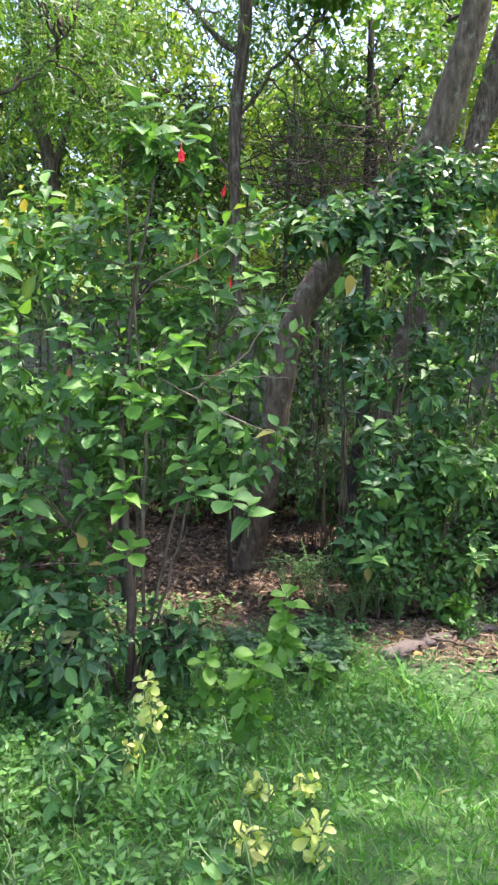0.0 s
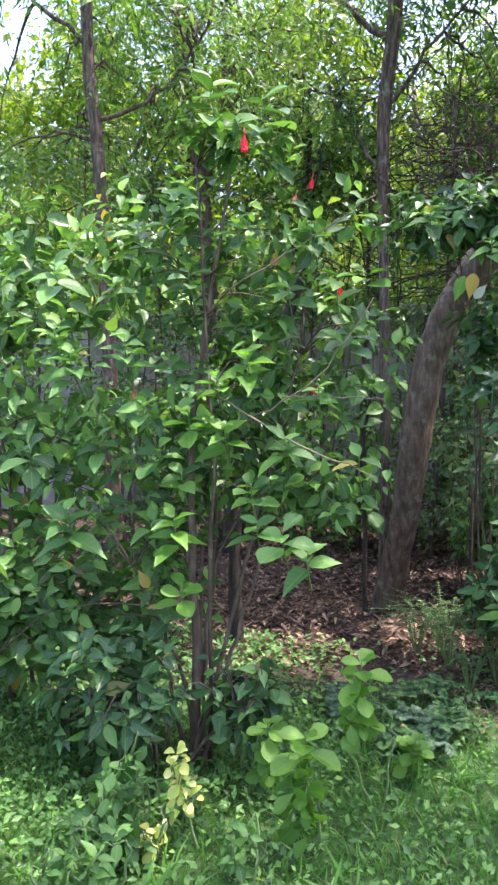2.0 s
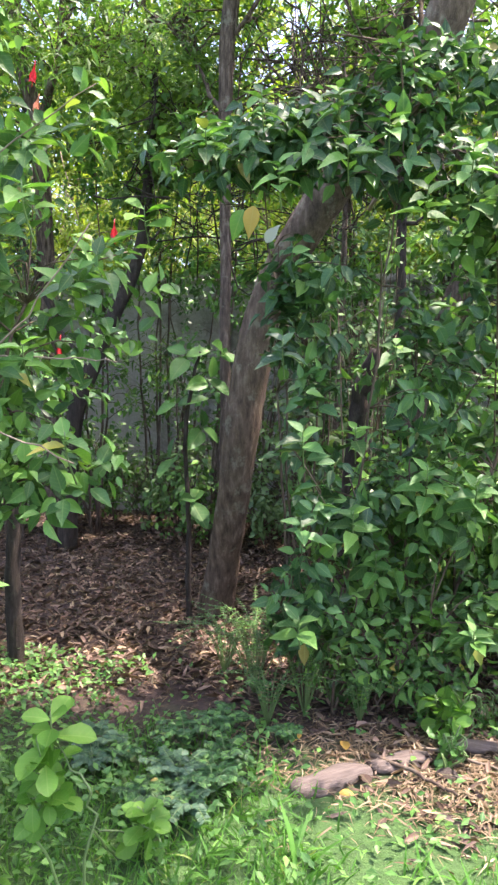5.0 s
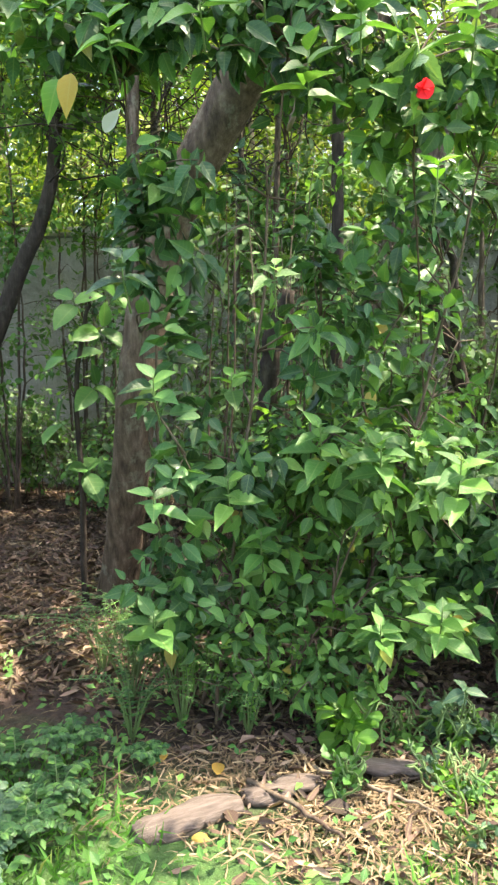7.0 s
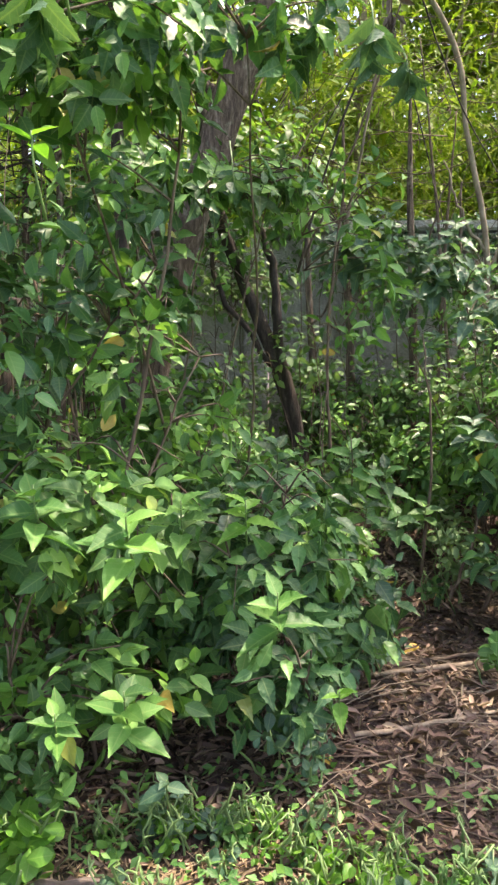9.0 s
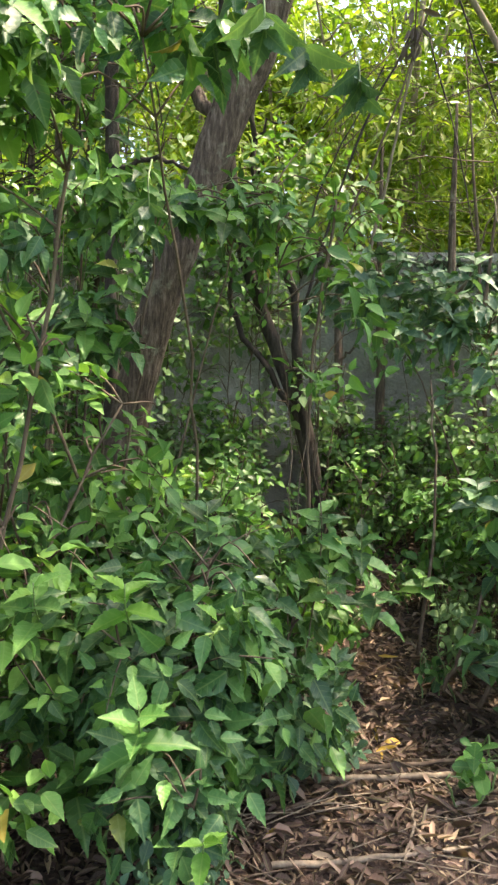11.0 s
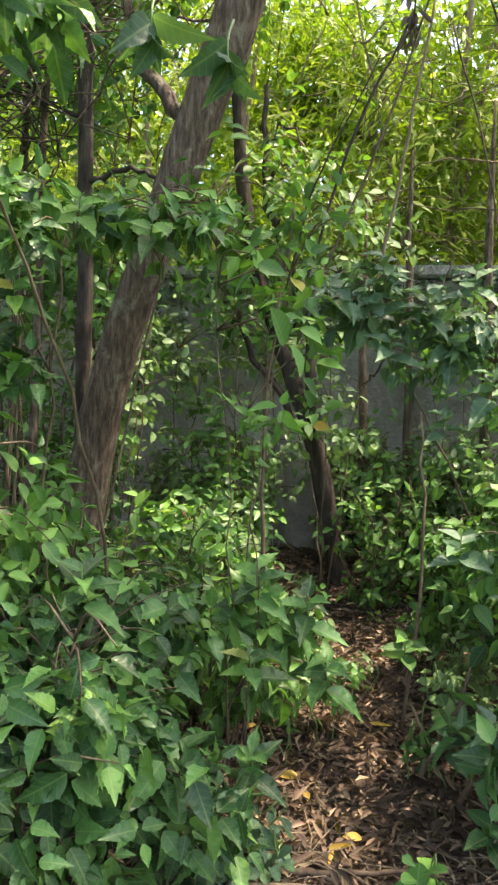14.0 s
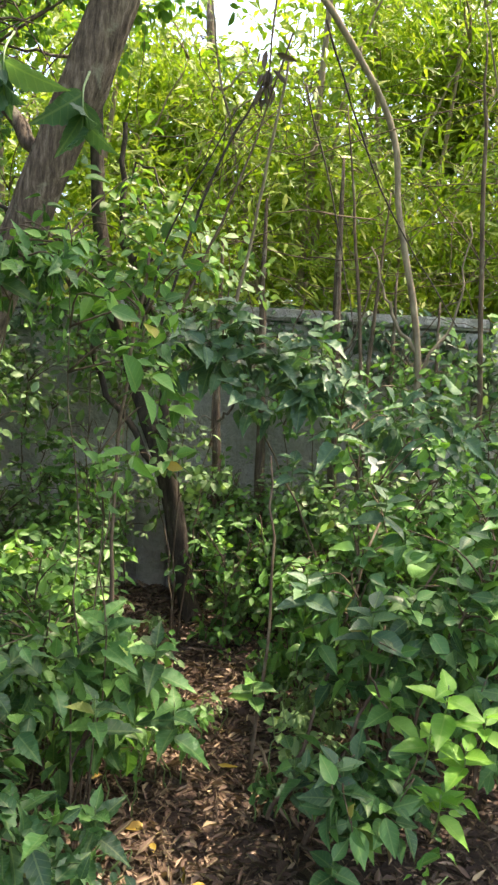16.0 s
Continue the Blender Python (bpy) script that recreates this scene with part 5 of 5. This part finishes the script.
for i in range(34):
    x, y = rng.uniform(-1.5, 0.15), rng.uniform(2.3, 4.0)
    plant("broadleaf_weed", "broad-leaved green weed in the grass", x, y, rng.uniform(0.12, 0.34), 0.1, 9, WEED, ("oval", "ovate")[i % 2], rng.uniform(0.05, 0.085), 5, 2, 8, group="weeds by the lawn")
for i in range(44):
    x, y = rng.uniform(1.6, 2.9), rng.uniform(4.9, 5.65)
    plant("broadleaf_weed", "broad-leaved green weed by the leaf litter", x, y, rng.uniform(0.06, 0.14), 0.08, 6, (WEED, FRESH, BLUISH)[i % 3], ("oval", "obovate")[i % 2], rng.uniform(0.035, 0.06), 5, 2, 8, group="weeds by the litter")
for i in range(18):
    pinnate("feathery_seedling", "dark green feathery-leaved seedling at the lawn's edge", rng.uniform(0.15, 1.0), rng.uniform(4.5, 5.4), rng.uniform(0.09, 0.17), 8, DARK if i % 3 else BLUISH, 0.036, group="feathery seedlings")
for x, y, h in ((0.75, 5.6, 0.5), (1.0, 5.45, 0.45), (0.85, 5.3, 0.32), (1.12, 5.6, 0.5), (0.55, 5.85, 0.38), (0.7, 5.85, 0.45), (1.25, 5.45, 0.3)):
    pinnate("fern", "fine-leaved green fern-like herb below the draped shrub", x, y, h, 16, (DARK, WEED)[int(h * 100) % 2], 0.022, 17, "fern-like herbs")
for x, y, h, n, s, m in ((2.35, 5.85, 0.42, 16, 0.055, BLUISH), (2.45, 5.8, 0.3, 9, 0.055, BLUISH), (2.62, 6.5, 0.36, 18, 0.065, BLUISH), (2.78, 6.75, 0.3, 10, 0.065, BLUISH), (3.34, 6.66, 0.26, 5, 0.09, WEED), (1.62, 5.35, 0.22, 8, 0.09, FRESH), (1.58, 5.5, 0.14, 4, 0.06, WEED), (2.0, 5.55, 0.16, 4, 0.1, BLUISH), (3.3, 7.75, 0.3, 8, 0.07, DARK), (2.5, 5.3, 0.12, 16, 0.04, FRESH), (2.62, 5.4, 0.1, 14, 0.04, FRESH)):
    plant("round_leaved_plant", "small round-leaved plant by the path", x, y, h, 0.09 + 0.1 * (n > 8), n, m, "obovate", s, 6, 3, 30, group="small plants by the path")
for i in range(64):
    x, y = (rng.uniform(-1.0, 0.5), rng.uniform(2.2, 3.5)) if i % 2 else (rng.uniform(0.7, 2.6), rng.uniform(3.9, 4.5))
    tuft("grass_tuft", "tuft of broad long grass blades", x, y, 7, rng.uniform(0.1, 0.19), GRASS, "tufts of long grass")


# ---- fallen wood and leaves ----
def fallen_log(name, label, a, b, r, flat, mat=None):
    a, b = np.array(a, float), np.array(b, float)
    mid, d = (a + b) / 2, b - a
    ln = float(np.linalg.norm(d))
    th = thing(name, *mid, label, "log", "old wood by the lawn")
    pts = [(s * ln, 0.012 * math.sin(s * 9), 0) for s in np.linspace(-0.5, 0.5, 9)]
    tb = Tubes().add(pts, [r * v for v in (0.7, 0.95, 1, 1.05, 0.98, 1.0, 0.95, 0.85, 0.6)], 12, 0.07)
    part("log", tri_mesh("log", np.concatenate(tb.v) * (1, 1, flat), np.concatenate(tb.t), None, False), mat or WOOD, th, "", pose(0, 0, 0, 0, 0, math.degrees(math.atan2(d[1], d[0]))))
    return th


fallen_log("old_log", "weathered grey-brown log lying in dry leaves", (1.02, 4.77, 0.02), (1.29, 4.99, 0.02), 0.058, 0.7)
fallen_log("old_log", "pale grey piece of old wood in dry leaves", (1.3, 5.02, 0.015), (1.53, 5.17, 0.015), 0.05, 0.5)
fallen_log("old_log", "weathered grey-brown log lying in dry leaves", (1.66, 5.29, 0.015), (1.88, 5.28, 0.015), 0.045, 0.5)
for k, (x0, y0, x1, y1, r) in enumerate(((2.8, 6.82, 3.62, 7.1, 0.012), (2.75, 6.7, 3.5, 6.95, 0.016), (2.5, 6.3, 2.9, 6.75, 0.01), (3.3, 7.9, 3.2, 8.4, 0.012), (2.9, 6.9, 3.4, 6.75, 0.009), (2.6, 6.1, 3.3, 6.35, 0.012), (1.3, 5.1, 1.62, 4.86, 0.01), (1.5, 5.25, 1.9, 5.05, 0.008), (-0.2, 6.2, -0.5, 6.5, 0.012), (0.9, 6.2, 1.5, 6.3, 0.01), (1.4, 5.95, 2.0, 5.85, 0.01), (3.05, 6.2, 3.1, 6.7, 0.006))):
    z0, z1 = ground_z(x0, y0) + 0.03, ground_z(x1, y1) + 0.03
    stick("fallen_branch", "dry fallen stick on the leaf litter", [(x0, y0, z0), ((x0 + x1) / 2 + 0.02, (y0 + y1) / 2 - 0.02, (z0 + z1) / 2 + 0.01), (x1, y1, z1)], r, PALE_STEM if k % 2 else STEM, "fallen sticks")


def fallen_leaf(x, y, s, mat, label, turn):
    th = thing("fallen_leaf", x, y, ground_z(x, y) + 0.035, label, "leaf", "large fallen leaves")
    lv = Leaves()
    lv.add((0, 0, 0), (math.cos(turn), math.sin(turn), 0.1), (0.1, -0.3, 1.0), s)
    lv.build("oval", mat, th, 1)


for k, (x, y, m) in enumerate(((1.19, 4.76, 1), (1.2, 5.1, 1), (2.77, 7.6, 1), (2.82, 7.5, 1), (3.32, 7.9, 1), (3.0, 6.95, 0), (3.3, 7.1, 0), (2.6, 6.0, 0), (1.8, 5.55, 0), (1.5, 5.4, 0), (1.0, 5.2, 1), (1.55, 5.0, 0), (2.9, 7.3, 0), (3.1, 7.2, 1), (3.5, 7.0, 0), (2.2, 5.5, 0), (1.3, 4.85, 0), (1.9, 5.7, 0), (2.5, 5.95, 1), (3.05, 6.6, 0))):
    fallen_leaf(x, y, 0.055 + 0.02 * (k % 3), YELLOWED if m else DEAD, "yellow fallen leaf on the ground" if m else "curled brown fallen leaf on the ground", k * 1.7)


for k in range(170):
    x, y = rng.normal(2.98, 0.42), rng.uniform(6.3, 8.5)
    th = thing("fallen_leaf", x, y, ground_z(x, y) + rng.uniform(0.02, 0.045), "long curled brown leaf lying in the hollow", "leaf", "curled leaves in the hollow")
    lv = Leaves()
    lv.add((0, 0, 0), (math.cos(k * 2.4), math.sin(k * 2.4), rng.normal(0.05, 0.2)), (rng.normal(0, 0.4), rng.normal(-0.1, 0.4), 1.0), rng.uniform(0.07, 0.125))
    lv.build("curl", YELLOWED if k % 23 == 0 else DEAD, th, 1)

# ---- grass, litter ----
def scatter_grass():
    lv = Leaves()
    n = 150000
    x, y = rng.uniform(-4.2, 5.2, n), rng.uniform(0.2, 5.5, n)
    edge = 5.1 + 0.2 * np.sin(3 * x) + 0.12 * np.sin(7 * x + 1) - 0.5 * np.exp(-((x - 1.4) / 0.45) ** 2) + 0.15 * np.clip(x - 1.7, 0, 1)
    inner = np.clip((x + 4.2) / 1.8, 0.1, 1) * np.clip((5.2 - x) / 1.8, 0.1, 1) * np.clip((y - 0.2) / 1.6, 0.1, 1)
    keep = (y < edge) & (rng.random(n) < np.clip((edge - y) * 1.6 + 0.1, 0, 1) * inner)
    x, y = x[keep], y[keep]
    n = len(x)
    d = np.stack([rng.normal(0, 0.8, n), rng.normal(0, 0.8, n), np.ones(n)], 1)
    lv.add(np.stack([x, y, height(x, y) - 0.005], 1), d, np.stack([rng.normal(0, 1, n), rng.normal(0, 1, n), np.full(n, 0.3)], 1), 0.04 + 0.065 * rng.random(n) ** 2)
    n = 34000
    x, y = rng.uniform(-9, 10, n), rng.uniform(-6, 5.2, n)
    keep = ~((x > -2.4) & (x < 3.4) & (y > 1.8)) & (y < 4.9 + 0.2 * np.sin(3 * x))
    x, y = x[keep], y[keep]
    n = len(x)
    d = np.stack([rng.normal(0, 0.8, n), rng.normal(0, 0.8, n), np.ones(n)], 1)
    lv.add(np.stack([x, y, height(x, y) - 0.005], 1), d, np.stack([rng.normal(0, 1, n), rng.normal(0, 1, n), np.full(n, 0.3)], 1), 0.05 + 0.08 * rng.random(n))
    tagged(lv.build("blade", GRASS, None, 0, "grass"), "short bright green lawn grass", "grass", kind="stuff")


def scatter_weeds():
    lv = Leaves()
    n = 40000
    x, y = rng.uniform(-2.2, 3.2, n), rng.uniform(2.0, 5.9, n)
    patch = np.sin(2.2 * x + 0.5) * np.sin(1.9 * y + 0.3 * x) + 0.5 * np.sin(5 * x - 4 * y)
    dens = np.clip(0.12 + 0.3 * patch + 0.75 * np.clip(0.5 - x, 0, 1) + 0.5 * np.exp(-((y - 4.9) / 0.4) ** 2) * (x < 1.1), 0.04, 1)
    dens = np.where((y > 5.2) & (x > 1.0), dens * 0.5 + 0.12, dens)
    dens = np.where((x > 0.9) & (x < 2.0) & (y > 4.7) & (y < 5.35), dens * 0.2, dens)
    keep = rng.random(n) < dens
    x, y = x[keep], y[keep]
    n = len(x)
    ang = rng.random(n) * 6.28
    lv.add(np.stack([x, y, height(x, y) + 0.015 + 0.07 * rng.random(n)], 1), np.stack([np.cos(ang), np.sin(ang), rng.normal(0.25, 0.45, n)], 1), np.stack([rng.normal(0, 0.5, n), rng.normal(-0.3, 0.5, n), np.ones(n)], 1), 0.02 + 0.03 * rng.random(n))
    tagged(lv.build("tiny", WEED, None, 0, "ground_weeds"), "low green clover-like weeds among the grass", "weeds", kind="stuff")


def scatter_straw():
    """Dry grass and chaff round the old wood."""
    lv = Leaves()
    n = 7000
    x, y = rng.normal(1.8, 0.5, n), rng.normal(5.12, 0.24, n)
    keep = np.abs((y - 4.87) - 0.75 * (x - 1.18)) > 0.07
    x, y = x[keep], y[keep]
    n = len(x)
    ang = rng.random(n) * 6.28
    lv.add(np.stack([x, y, height(x, y) + 0.01 + 0.03 * rng.random(n)], 1), np.stack([np.cos(ang), np.sin(ang), rng.normal(0.05, 0.2, n)], 1), np.stack([rng.normal(0, 0.5, n), rng.normal(0, 0.5, n), np.ones(n)], 1), 0.03 + 0.06 * rng.random(n) ** 2)
    tagged(lv.build("blade", DRY, None, 0, "straw"), "dry pale straw and chaff round the old logs", "straw", kind="stuff")


def scatter_litter():
    lv = Leaves()
    n = 90000
    x, y = rng.normal(1.3, 2.5, n), rng.uniform(4.4, 10.2, n)
    edge = 5.5 + 0.2 * np.sin(2.3 * x) - 0.85 * np.exp(-((x - 1.5) / 0.6) ** 2) - 0.55 * np.clip(x - 1.5, 0, 1.0)
    keep = (y > edge + rng.normal(0, 0.12, n)) & ((y > 5.6) | (x < 0.8) | (x > 2.3) | (rng.random(n) < 0.35))
    x, y = x[keep], y[keep]
    n = len(x)
    ang = rng.random(n) * 6.28
    d = np.stack([np.cos(ang), np.sin(ang), rng.normal(0, 0.22, n)], 1)
    lv.add(np.stack([x, y, height(x, y) + 0.004 + 0.025 * rng.random(n)], 1), d, np.stack([rng.normal(0, 0.4, n), rng.normal(-0.1, 0.4, n), np.ones(n)], 1), 0.025 + 0.065 * rng.random(n) ** 1.8)
    tagged(lv.build("curl", DEAD, None, 0, "leaf_litter"), "brown dry fallen leaves covering the soil", "leaf litter", kind="stuff")
    tb = Tubes()
    for k in range(420):
        x, y, a, s = rng.uniform(-2, 5), rng.uniform(5.0, 9.5), rng.random() * 3.14, rng.uniform(0.06, 0.22)
        z = ground_z(x, y) + rng.uniform(0.015, 0.04)
        tb.add([(x - math.cos(a) * s, y - math.sin(a) * s, z), (x, y, z + 0.012), (x + math.cos(a) * s, y + math.sin(a) * s, z)], (0.004, 0.0025), 4)
    tagged(tb.build("fallen_twigs", STEM), "thin dry twigs strewn over the leaf litter", "twigs", kind="stuff")
    tb = Tubes()
    for k in range(80):
        x, y, a, s = rng.uniform(2.35, 3.7), rng.uniform(5.7, 7.2), rng.normal(0.3, 0.7), rng.uniform(0.08, 0.26)
        z = ground_z(x, y) + rng.uniform(0.02, 0.045)
        tb.add([(x - math.cos(a) * s, y - math.sin(a) * s, z), (x + rng.normal(0, 0.012), y + rng.normal(0, 0.012), z + 0.014), (x + math.cos(a) * s, y + math.sin(a) * s, z)], (0.003, 0.0018), 4)
    tagged(tb.build("fallen_straws", PALE_STEM), "long pale dry stalks lying on the leaf litter", "straw", kind="stuff")


scatter_grass()
scatter_weeds()
scatter_straw()
scatter_litter()
